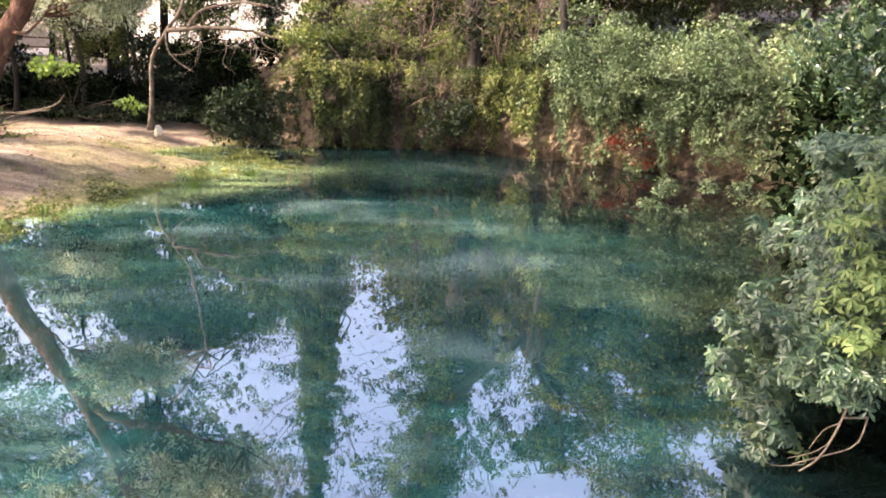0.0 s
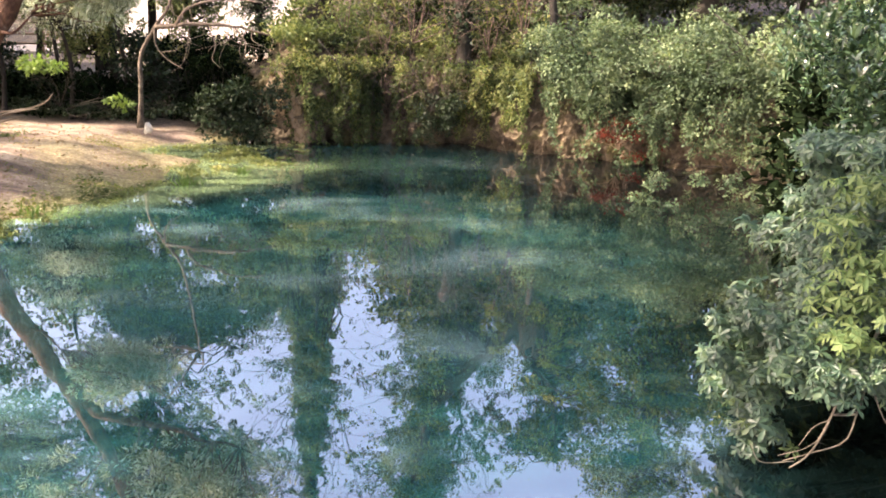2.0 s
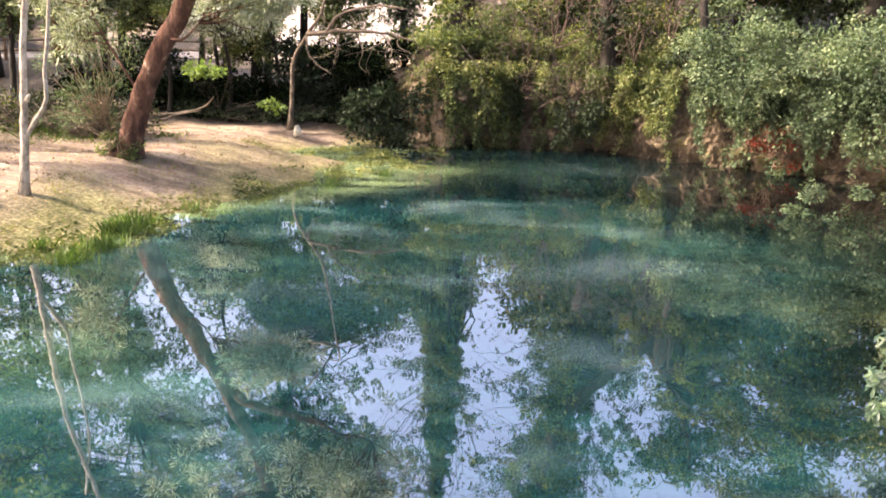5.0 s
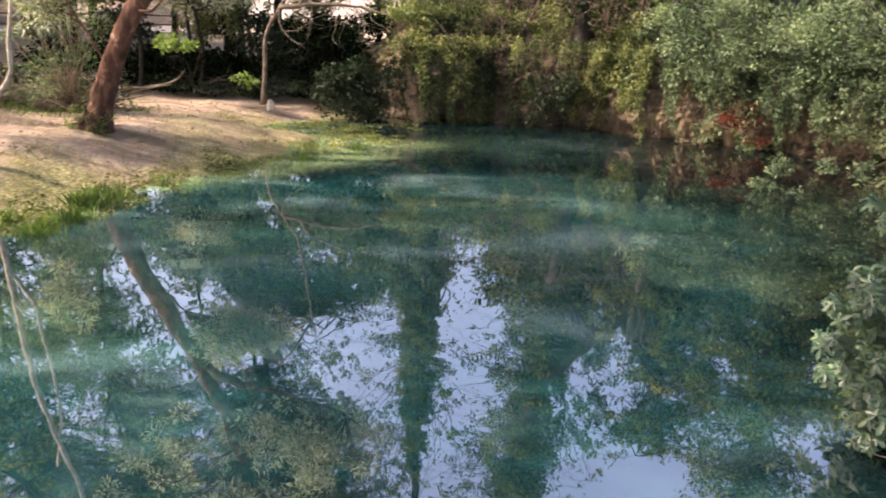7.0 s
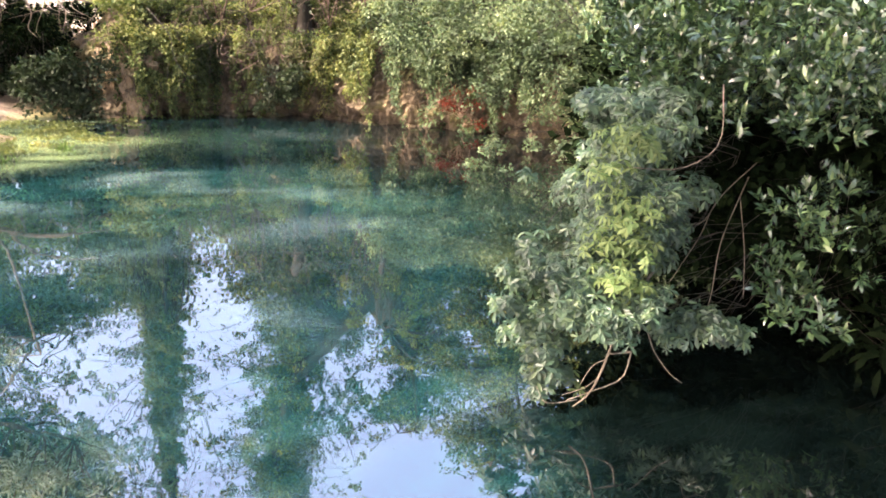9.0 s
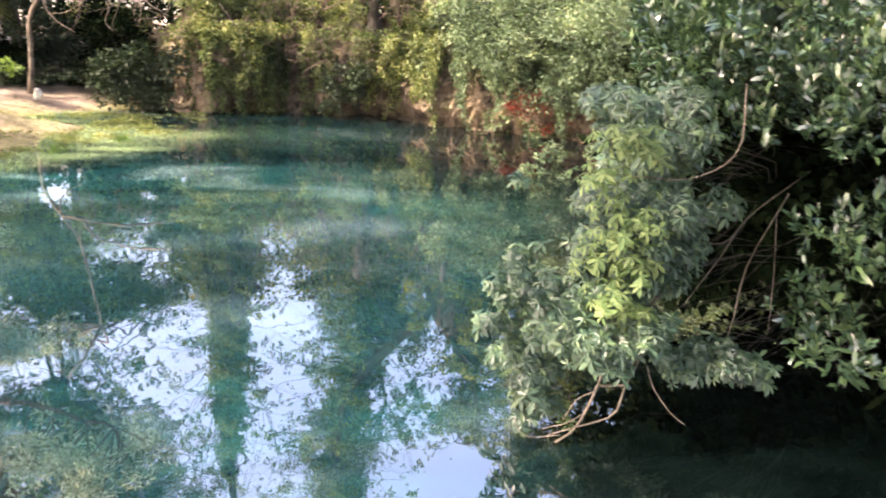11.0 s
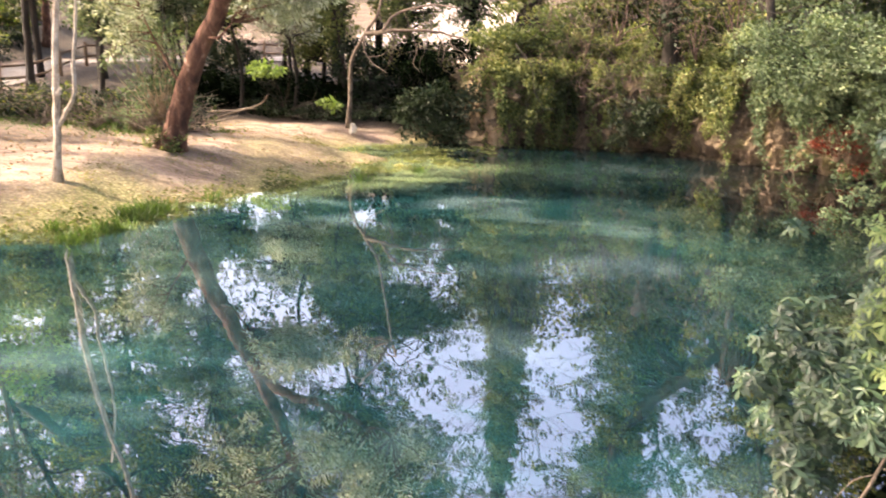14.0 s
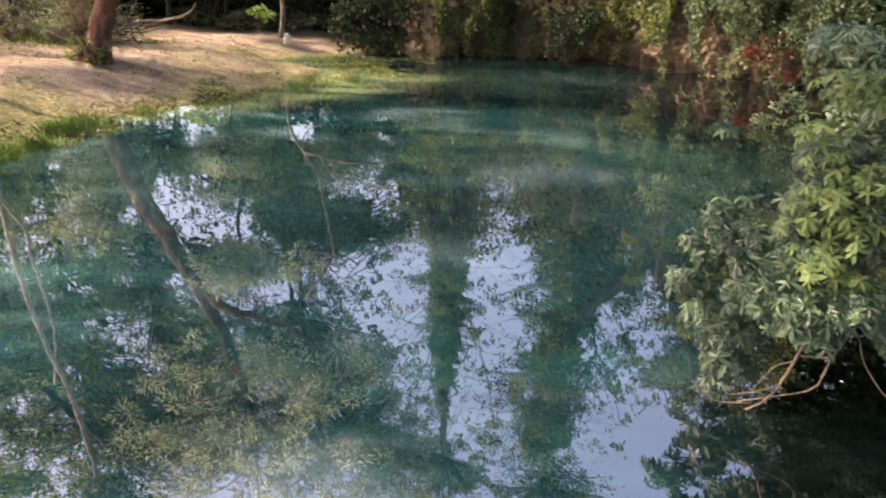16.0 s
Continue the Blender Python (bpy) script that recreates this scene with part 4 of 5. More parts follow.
# understorey behind the rock face and along the bank
for x in np.arange(-2.2, 6.6, 0.95):
    y = 16.6 + 0.3 * math.sin(x * 3) - max(0, x - 1.5) * 0.75
    b = (x, y, gz_at(x, y))
    c = spread(26, (x - 0.8, x + 0.8), (y - 0.5, y + 0.9), (b[2] + 0.1, b[2] + rng.uniform(1.2, 2.2)), (0.14, 0.4))
    shrub(b, c, "dense shrub with small leaves on top of the rock face", M_IVY if x < 0.2 else M_TREE if x < 2.4 else M_BUSH, 105, 0.082, stems=M_GREY)
# hanging ivy on the rock face
hang = bend([(-2.45, 15.15), (-2.1, 15.1), (-1.3, 15.5), (0.7, 15.4), (1.75, 14.9), (3.35, 14.15), (4.7, 13.2), (6.1, 11.6)], 30)
for k, (x, y) in enumerate(hang[:-1]):
    to_water = x < 0.3
    lowest = (0.25 if to_water else 0.85) + 0.3 * math.sin(k * 1.9)
    n, c = 34, []
    for j in range(n):
        h = rng.uniform(max(0.12, lowest), 2.1)
        px = x + rng.normal(0, 0.26)
        if noise.noise(Vector((px * 1.6, h * 1.2, 3.7))) < 0.16 - 0.22 * h:
            continue
        c.append((px, y - 0.02 + 0.10 * h + max(0, h - 1.2) * 0.75 + rng.uniform(-0.16, 0.1), h, rng.uniform(0.06, 0.19)))
    for j in range(2):
        q, low = np.array((x + rng.normal(0, 0.25), y - 0.06 + rng.uniform(-0.12, 0.05))), max(0.04, lowest - rng.uniform(0.2, 0.6))
        m = int((1.5 - low) / 0.09)
        bow = rng.normal(0, 0.1)
        f = np.linspace(0, 1, m)
        c += list(np.column_stack([q[0] + bow * np.sin(f * 3) + rng.normal(0, 0.03, m), q[1] + rng.normal(0, 0.03, m), 1.5 + (low - 1.5) * f, 0.13 - 0.08 * f]))
    shrub((x, y + 0.5, 1.55), c, "ivy and creeper hanging down the rock face", (M_IVY, M_TREE, M_IVY, M_IVY)[k % 4] if k < 17 else M_BUSH, 62, 0.056, name="ivy_curtain", category="climbing plant", droop=0.7, squash=1.2, stems=M_GREY, twig=0.006)

# pale green bushes leaning over the right end of the rock face
for x, y, z0, z1, n in [(2.3, 14.3, 1.2, 2.3, 20), (3.1, 14.0, 0.9, 2.4, 26), (3.9, 13.5, 0.7, 2.4, 26), (4.7, 12.8, 0.35, 2.5, 28), (5.5, 11.9, 0.3, 2.6, 28), (6.1, 10.6, 0.3, 2.6, 28)]:
    c = spread(n, (x - 0.6, x + 0.6), (y - 0.5, y + 0.5), (z0, z1), (0.18, 0.44))
    shrub((x + 0.4, y + 0.7, 1.6), c, "pale green bush leaning over the water from the rock face", M_BUSH, 180, 0.06, stems=M_GREY)

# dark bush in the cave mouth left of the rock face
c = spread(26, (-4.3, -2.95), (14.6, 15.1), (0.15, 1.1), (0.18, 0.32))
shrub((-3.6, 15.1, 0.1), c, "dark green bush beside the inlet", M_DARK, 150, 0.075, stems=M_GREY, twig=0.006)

# sunlit spray of leaves before the dark hollow
c = np.concatenate([spread(7, (-7.3, -6.3), (14.0, 14.4), (1.25, 1.45), (0.09, 0.15)), spread(3, (-5.9, -5.4), (14.3, 14.6), (0.6, 0.8), (0.08, 0.12))])
shrub((-7.0, 15.0, 0.35), c, "sunlit bright green sapling before the dark hollow", M_SPRAY, 45, 0.09, stems=M_GREY, twig=0.007, name="sapling", category="sapling")
# leafy trees between the clearing and the path
for x, y, h in [(-9.6, 14.6, 4.2), (-11.2, 14.6, 4.4), (-7.3, 17.2, 3.4), (-5.4, 17.6, 3.6), (-9.8, 20.0, 5.0), (-12.6, 19.0, 5.0), (-4.2, 18.6, 4.2)]:
    g = gz_at(x, y)
    tree((x, y, g), [(x + 0.1, y, g + h * 0.4), (x - 0.1, y, g + h * 0.9)], 0.07, 0.03, [((x, y, g + h * 0.62), (0.75, 0.7, h * 0.33), 34)], "young leafy tree behind the clearing", M_IVY if h < 4 else M_BUSH, M_GREY, per=130, leaf_size=0.09, clump=0.36)
for x, y, z, rx, rz, n in [(-9.8, 14.9, 2.5, 0.9, 0.6, 30), (-8.4, 15.2, 2.4, 0.9, 0.6, 34), (-7.1, 15.2, 2.3, 0.8, 0.55, 30), (-6.4, 16.0, 2.7, 0.4, 0.7, 14), (-8.0, 16.6, 3.2, 1.2, 0.7, 30), (-10.6, 16.2, 3.0, 1.2, 0.8, 30)]:
    tree((x, y + 0.4, gz_at(x, y + 0.4)), [(x + 0.1, y + 0.3, 1.2), (x, y, z)], 0.06, 0.025, [((x, y, z), (rx, 0.7, rz), n)], "spreading grey-green tree over the shady hollow", M_OLIVE if n == 30 else M_IVY, M_GREY, per=120, leaf_size=0.085, clump=0.34, shape=SLIM if n == 30 else DIAMOND)
# near-black thicket behind the clearing, standing in for the shaded hollow
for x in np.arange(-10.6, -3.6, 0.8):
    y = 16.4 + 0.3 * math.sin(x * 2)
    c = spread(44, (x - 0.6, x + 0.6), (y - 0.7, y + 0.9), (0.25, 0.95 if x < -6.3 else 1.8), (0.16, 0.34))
    shrub((x, y, gz_at(x, y)), c, "thicket behind the clearing, coloured near-black for the shaded hollow", M_GLOOM if int(x * 10) % 3 else M_DARK, 85, 0.095, stems=M_GREY)
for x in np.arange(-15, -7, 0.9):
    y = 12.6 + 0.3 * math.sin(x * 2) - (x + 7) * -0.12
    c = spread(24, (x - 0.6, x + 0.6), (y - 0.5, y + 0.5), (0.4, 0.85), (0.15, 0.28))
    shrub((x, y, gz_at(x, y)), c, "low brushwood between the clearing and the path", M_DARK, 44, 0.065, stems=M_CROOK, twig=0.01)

# overhang along the right bank: near-black bushes, shade put into their colour
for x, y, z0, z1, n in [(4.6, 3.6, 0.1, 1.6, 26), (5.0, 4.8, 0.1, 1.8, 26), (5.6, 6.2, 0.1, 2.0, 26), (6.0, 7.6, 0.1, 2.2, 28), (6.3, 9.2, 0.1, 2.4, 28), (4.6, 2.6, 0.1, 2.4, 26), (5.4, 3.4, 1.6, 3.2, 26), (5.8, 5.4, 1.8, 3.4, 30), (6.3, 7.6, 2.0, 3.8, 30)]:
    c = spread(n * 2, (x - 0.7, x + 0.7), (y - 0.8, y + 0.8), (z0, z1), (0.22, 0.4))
    shrub((x + 0.9, y, gz_at(x + 0.9, y)), c, "bush overhanging the bank, coloured near-black for the shade", M_GLOOM, 60, 0.14, LANCE, stems=M_GREY)

# unseen tall trees added beside and behind the camera to shade the water
for x, y, h, cx, cy in [(-10.5, 3.2, 9.0, -9.2, 3.8), (-13.5, 3.6, 10.5, -13.0, 3.4), (-8.5, -3.5, 10, -7.5, -3.0), (5.5, -4.0, 9.5, 4.5, -3.0), (9.0, 1.0, 8.5, 5.0, 1.0), (7.5, -2.5, 9.0, 2.0, -1.5), (9.5, 4.0, 9.0, 7.6, 4.4), (10.0, 8.5, 9.5, 9.2, 8.5), (-1.5, -6.5, 10, -1.5, -6)]:
    g = gz_at(x, y)
    tree((x, y, g), [(x, y, g + h * 0.35), ((x + cx) / 2, (y + cy) / 2, g + h * 0.65), (cx, cy, g + h * 0.85)], 0.26, 0.09, [((cx, cy, g + h * 0.82), (2.3, 2.1, 1.7), 70)], "tall tree out of view, added to shade the pond", M_TREE, M_GREY,
         [([((x + cx) / 2, (y + cy) / 2, g + h * 0.6), (cx + 0.8, cy - 0.8, g + h * 0.75), (cx + 1.6, cy - 1.2, g + h * 0.82)], 0.1, 0.03)], per=80, leaf_size=0.17, clump=0.6, open_sky=False)

# two more unseen crowns, to shade the near water and the near bush
e = tree((-11.5, -1.5, gz_at(-11.5, -1.5)), [(-11.3, -1.3, 3.0), (-10.6, -0.8, 5.5), (-9.8, -0.2, 7.4)], 0.2, 0.08, [((-9.8, -0.2, 7.3), (2.4, 2.0, 1.4), 46)], "tall tree out of view, added to shade the pond", M_TREE, M_GREY, per=80, leaf_size=0.17, clump=0.55, open_sky=False)
e = tree((-9.5, 0.2, gz_at(-9.5, 0.2)), [(-9.3, 0.4, 3.5), (-8.4, 1.0, 6.5), (-7.4, 1.7, 8.4)], 0.2, 0.08, [((-7.0, 1.3, 8.3), (2.6, 2.2, 1.5), 31)], "tall tree out of view, added to shade the pond", M_TREE, M_GREY, per=80, leaf_size=0.17, clump=0.55, open_sky=False)

# ---- bush by the camera: palmate leaves ----
def palmate(points, facing, size):
    """Leaves of five to seven leaflets spread like fingers."""
    pts, ways, nors, sz = [], [], [], []
    for p, f, s in zip(points, unit(facing), size):
        a = unit(np.cross(f, rng.normal(size=3)))
        b = np.cross(f, a)
        n = 5 if rng.uniform() < 0.7 else 6
        for k in range(n):
            w = 2 * math.pi * (k / (n + 0.8)) + rng.normal(0, 0.1)
            pts.append(p)
            ways.append(a * math.cos(w) + b * math.sin(w) - f * rng.uniform(0.1, 0.4) + np.array((0, 0, -0.12)))
            nors.append(f + rng.normal(0, 0.12, 3))
            sz.append(s * (1.0 - 0.35 * abs(math.cos(w / 2 + 1.6))) * rng.uniform(0.85, 1.1))
    return leaves(np.array(pts), np.array(ways), np.array(nors), np.array(sz), OVAL)


def leaf_shape(make, material):
    """One leaf, or one whorl of leaves, of unit size that faces up, to be shared by many."""
    v, t = make(np.zeros((1, 3)), np.array([(0.0, 0.0, 1.0)]), np.ones(1))
    me = bpy.data.meshes.new("leaf")
    me.from_pydata([tuple(q) for q in v], [], [tuple(int(j) for j in q) for q in t])
    me.materials.append(material)
    me.update()
    return me


def near_bush(name, base, clumps, label, material, make, per, size, stems, sunlit_clumps=None, singles=280):
    e = thing(name, base, label, "bush")
    c = np.asarray(clumps, float)
    twig_set("stem_tangle", [np.asarray(base), np.asarray(base) + (-0.2, 0, 0.25), np.asarray(base) + (-0.5, 0.05, 0.5)], c[::3], 0.004, M_GREY, e, 0.05, 0.1)
    p, d = clump_points(c, per, 0.85)
    f = unit(d * 0.6 + rng.normal(0, 0.3, d.shape) + (-0.35, -0.6, 0.75))
    sizes = size * rng.uniform(0.65, 1.2, len(p))
    front = np.argsort(p[:, 1] - 0.4 * p[:, 2])
    single, rest = front[:singles], front[singles:]
    v, t = make(p[rest], f[rest], sizes[rest])
    tagged(array_mesh("leaf_cover", v, t, material, e), kind="stuff")
    shapes = [leaf_shape(make, material) for _ in range(9)]
    for k, i in enumerate(single):
        ob = new("leaf", shapes[k % 9])
        turn = Vector(f[i]).to_track_quat("Z", "Y") @ Quaternion((0, 0, 1), rng.uniform(0, 6.28))
        ob.matrix_basis = Matrix.LocRotScale(Vector(p[i]), turn, Vector((sizes[i],) * 3))
        ob.parent = e
    if sunlit_clumps is not None:
        p, d = clump_points(sunlit_clumps * (1, 1, 1, 1.6), 19, 0.85)
        v, t = make(p, unit(d * 0.5 + (-0.35, -0.35, 0.8)), size * rng.uniform(0.75, 1.15, len(p)))
        tagged(array_mesh("young_leaf_cover", v, t, M_SUNNY, e), "yellow-green leaves with the sunlight painted in", kind="stuff")
    for pts, a, b in stems:
        limb("bare_branch", pts, a, b, M_DRY, e, 6, 12)
    return under(e)


def whorls(points, facing, size):
    """Twig ends with long glossy leaves round them."""
    k = 7
    p = np.repeat(points, k, 0)
    f = np.repeat(unit(facing), k, 0)
    w = unit(f * 0.85 + rng.normal(0, 0.55, p.shape) + (0, 0, 0.2))
    return leaves(p - w * 0.01, w, unit(rng.normal(0, 0.4, p.shape) + (-0.2, -0.2, 0.9)), np.repeat(size, k) * rng.uniform(0.7, 1.15, len(p)), LANCE)


c = np.concatenate([spread(26, (1.86, 2.5), (3.85, 4.45), (0.42, 1.05), (0.08, 0.16)), spread(24, (2.0, 2.7), (3.9, 4.5), (1.0, 1.75), (0.09, 0.17)), spread(12, (1.62, 1.9), (3.8, 4.3), (0.35, 1.35), (0.04, 0.07)),
                    spread(12, (1.55, 1.8), (4.1, 4.35), (0.3, 1.05), (0.06, 0.1)), spread(9, (1.64, 1.95), (3.85, 4.2), (0.12, 0.36), (0.06, 0.1)), spread(8, (1.85, 2.35), (3.68, 3.85), (0.45, 0.75), (0.08, 0.12)), spread(9, (2.4, 2.95), (3.8, 4.1), (0.38, 0.6), (0.07, 0.12)), spread(9, (2.3, 2.8), (4.9, 5.4), (0.85, 1.6), (0.12, 0.2))])
# clumps of the yellow-green leaves, put where sun strikes the bush
young = np.array([(2.08, 3.85, 1.58, 0.1), (2.2, 3.85, 1.57, 0.08), (2.12, 3.82, 1.25, 0.12), (2.12, 3.82, 0.95, 0.13), (2.25, 3.85, 1.1, 0.1), (2.0, 3.82, 1.1, 0.1), (2.15, 3.8, 0.78, 0.1), (2.0, 3.9, 1.4, 0.1), (1.72, 4.0, 0.3, 0.05), (1.95, 3.95, 0.15, 0.05)])
near_bush("palmate_bush", (3.9, 5.2, 0.6), c, "bush with five-fingered green leaves hanging to the water", M_CHEST, palmate, 36, 0.074,
          [([(2.2, 3.95, 0.6), (2.12, 3.82, 0.55), (2.07, 3.71, 0.48), (1.98, 3.7, 0.22), (1.88, 3.7, 0.12)], 0.009, 0.005), ([(2.35, 3.95, 0.55), (2.2, 3.74, 0.42), (2.15, 3.72, 0.27), (1.99, 3.72, 0.2), (1.84, 3.7, 0.16)], 0.005, 0.003),
           ([(2.31, 3.8, 0.5), (2.33, 3.74, 0.42), (2.42, 3.72, 0.3), (2.5, 3.7, 0.24)], 0.004, 0.002), ([(1.9, 3.7, 0.16), (1.73, 3.7, 0.15), (1.67, 3.72, 0.24)], 0.003, 0.0015), ([(2.0, 3.7, 0.28), (1.92, 3.68, 0.24), (1.8, 3.68, 0.2)], 0.003, 0.0015), ([(2.04, 3.7, 0.4), (1.96, 3.69, 0.36), (1.9, 3.68, 0.26)], 0.003, 0.0015), ([(2.2, 3.74, 0.42), (2.07, 3.72, 0.42)], 0.007, 0.006),
           ([(2.6, 4.3, 0.9), (2.45, 4.1, 0.8), (2.3, 3.9, 0.75)], 0.009, 0.008),
           ([(2.65, 4.0, 1.85), (2.62, 3.9, 1.55), (2.4, 3.85, 1.42), (2.1, 3.85, 1.42)], 0.004, 0.002)], young)
c = np.concatenate([spread(64, (2.5, 4.2), (4.0, 5.2), (1.6, 2.7), (0.18, 0.3)), spread(20, (2.5, 3.2), (4.4, 5.4), (1.6, 2.5), (0.16, 0.26)), spread(7, (3.5, 4.3), (4.3, 4.9), (0.75, 1.3), (0.1, 0.16)), spread(16, (3.1, 3.8), (3.75, 4.3), (0.5, 1.3), (0.1, 0.18)), spread(12, (2.9, 3.5), (3.5, 3.9), (1.65, 2.3), (0.12, 0.2)),
                    spread(30, (3.0, 4.9), (5.2, 7.4), (1.4, 2.9), (0.24, 0.38))])
near_bush("laurel_bush", (5.9, 5.9, 1.0), c, "laurel bush with long glossy leaves over the water", M_LAUREL, whorls, 34, 0.088,
          [([(3.5, 4.9, 1.3), (3.0, 4.5, 1.1), (2.75, 4.2, 0.95), (2.55, 4.1, 0.7)], 0.004, 0.002), ([(3.3, 4.7, 1.2), (2.95, 4.3, 0.9), (2.85, 4.15, 0.62), (2.8, 4.1, 0.45)], 0.004, 0.002),
           ([(3.2, 4.6, 1.1), (3.05, 4.2, 0.85), (3.0, 4.05, 0.6)], 0.003, 0.0015), ([(3.0, 4.5, 1.1), (2.8, 4.3, 1.0), (2.6, 4.2, 1.02), (2.45, 4.1, 0.95)], 0.003, 0.0015)], singles=240)

# ---- bank: stones, fence, brushwood, weeds ----
def stone(base, size, label, name="stone", material=M_STONE, rough=0.25):
    bm = bmesh.new()
    bmesh.ops.create_icosphere(bm, subdivisions=3, radius=1)
    for v in bm.verts:
        v.co = Vector((v.co.x * size[0], v.co.y * size[1], v.co.z * size[2])) * (1 + rough * noise.noise(v.co * 1.7 + Vector(base)) + rough * 0.6 * noise.noise(v.co * 4.1 + Vector(base)))
    me = bpy.data.meshes.new(name)
    bm.to_mesh(me)
    bm.free()
    me.materials.append(material)
    ob = new(name, me)
    ob.location = base
    return tagged(ob, label, "stone")


stone((-5.22, 14.4, 0.25), (0.065, 0.06, 0.1), "pale stone block at the edge of the clearing", rough=0.55)

posts = bend([(-15.6, 12.0), (-15.7, 14.2), (-15.85, 16.4), (-16.0, 18.6), (-16.0, 20.8), (-15.2, 23.4), (-13.6, 25.4), (-11.4, 26.2), (-9.2, 26.4), (-7.0, 26.5), (-4.8, 26.6)], 21)
fence = thing("fence", (-15.7, 14.2, 0.4), "rustic wooden post and rail fence along the path", "fence")
tops = []
for k, (x, y) in enumerate(posts):
    g = gz_at(x, y)
    tops.append((x, y, g))
    tubes("post", [([(x, y, g - 0.2), (x, y, g + 0.3), (x + 0.01, y, g + 0.68)], (0.05, 0.048, 0.045), 8, 0.04)], M_WOOD, fence)
for a, b in zip(tops, tops[1:]):
    for h in (0.28, 0.58):
        s, t = np.array(a) + (0, 0, h), np.array(b) + (0, 0, h)
        tubes("rail", [([s, (s + t) / 2 + rng.normal(0, 0.015, 3), t], (0.034, 0.03, 0.034), 7, 0.04)], M_WOOD, fence)
under(fence)

# far woods on the hillside
for k in range(16):
    x, y = rng.uniform(-45, 30), rng.uniform(31, 48)
    if -30 < x < -5:
        y += 14
    b = (x, y, gz_at(x, y))
    h = rng.uniform(7, 11)
    tree(b, [(x, y, b[2] + h * 0.4), (x + 0.3, y, b[2] + h * 0.8)], 0.25, 0.08, [((x, y, b[2] + h * 0.65), (2.6, 2.2, h * 0.36), 50)], "leafy tree on the hillside beyond the path", M_TREE, M_GREY,
         per=50, leaf_size=0.3, clump=0.9, open_sky=False)

# wild vines and bare twigs in the thicket above the rock face
for x0, y0, z0, pts in [(-0.9, 15.0, 2.2, [(0.25, -0.1, 0.3), (0.8, -0.15, 0.1), (1.05, -0.2, -0.7)]), (-0.6, 14.9, 2.4, [(0.0, -0.1, -0.5), (0.1, -0.1, -1.0)]), (0.6, 15.0, 2.7, [(0.5, -0.2, 0.05), (0.9, -0.2, -0.5), (1.0, -0.2, -1.0)]),
                        (2.0, 14.6, 2.5, [(0.4, -0.2, 0.1), (0.8, -0.2, 0.05), (0.85, -0.2, -0.5)]), (-1.9, 14.8, 1.5, [(0.1, -0.1, -0.4), (0.3, -0.15, -0.7)]), (3.3, 13.6, 1.75, [(0.3, -0.2, 0.12), (0.7, -0.3, 0.02)]), (4.6, 12.6, 2.2, [(-0.3, -0.2, -0.2), (-0.6, -0.2, -0.35)])]:
    b = np.array((x0, y0, z0))
    e = thing("bare_vine", b, "bare brown vine hanging in the thicket", "vine")
    limb("stem", [b + (-0.4, 0.4, 0.4), b, *[b + q for q in pts]], 0.010, 0.004, M_GREY, e, 6, 16)
    for k in range(4):
        q = b + pts[k % len(pts)]
        limb("twig", [q, q + rng.normal(0, 0.15, 3), q + rng.normal(0, 0.25, 3) - (0, 0, 0.15)], 0.005, 0.002, M_GREY, e, 5, 8)
    under(e)

# red leaves at the foot of the rock face
c = np.column_stack([rng.normal(3.2, 0.24, 22), rng.normal(13.95, 0.05, 22), np.clip(rng.normal(0.46, 0.17, 22), 0.1, 0.85), rng.uniform(0.05, 0.12, 22)])
shrub((3.25, 14.3, 0.1), c, "creeper with red leaves at the foot of the rock", M_RED, 34, 0.045, name="red_creeper", category="climbing plant")

# ---- plants and litter on the bank ----
def bank_points(n, lo, hi, x=(-9.5, -2.4), y=(4.5, 14.6)):
    """Random places whose distance from the water's edge lies between lo and hi."""
    out = np.zeros((0, 2))
    while len(out) < n:
        q = np.column_stack([rng.uniform(*x, 4000), rng.uniform(*y, 4000)])
        d = shore_distance(q)
        out = np.concatenate([out, q[(d > lo) & (d < hi)]])
    return out[:n]


def scatter(name, pts, z, size, shape, material, label, category, lift=0.9, lay=0.5):
    p = np.column_stack([pts, z])
    way = unit(np.column_stack([rng.normal(0, lay, (len(p), 2)), np.full(len(p), lift)]))
    v, t = leaves(p, way, rng.normal(0, 1, p.shape), size * rng.uniform(0.5, 1.4, len(p)), shape)
    return tagged(array_mesh(name, v, t, material), label, category, kind="stuff")


q = bank_points(16000, 0.03, 1.7)
q = q[rng.uniform(size=len(q)) < 0.25 + 0.75 * (wavy(q, 1.6) > 0.1)]
scatter("bank_grass", q, ground_height(q) - 0.01, 0.05, BLADE, M_GRASS, "short dry yellow-green grass on the bank", "grass", 0.6, 0.7)
q = bank_points(5000, 1.2, 4.5)
q = q[(wavy(q, 1.1) > 0.55) | (np.abs(q[:, 1] - 10.2) + np.abs(q[:, 0] + 6.3) < 0.7)]
scatter("clearing_grass", q, ground_height(q) - 0.01, 0.06, BLADE, M_GRASS, "sparse grass in the clearing and round the trunk", "grass", 0.8, 0.6)
q = bank_points(15000, -0.35, 0.7, (-6, -2.4), (5.5, 14.4))
q = q[(wavy(q, 2.1) > -0.25) & (rng.uniform(size=len(q)) < 0.8 - 0.9 * np.abs(shore_distance(q)))]
scatter("shore_weed", q, np.maximum(ground_height(q), 0.0) + rng.uniform(0, 0.012, len(q)), 0.045, DIAMOND, M_WEED, "bright green water weed along the edge", "water plant", 0.25, 1.0)
q = bank_points(3000, -0.9, 0.05, (-4.6, -2.3), (11.8, 14.7))
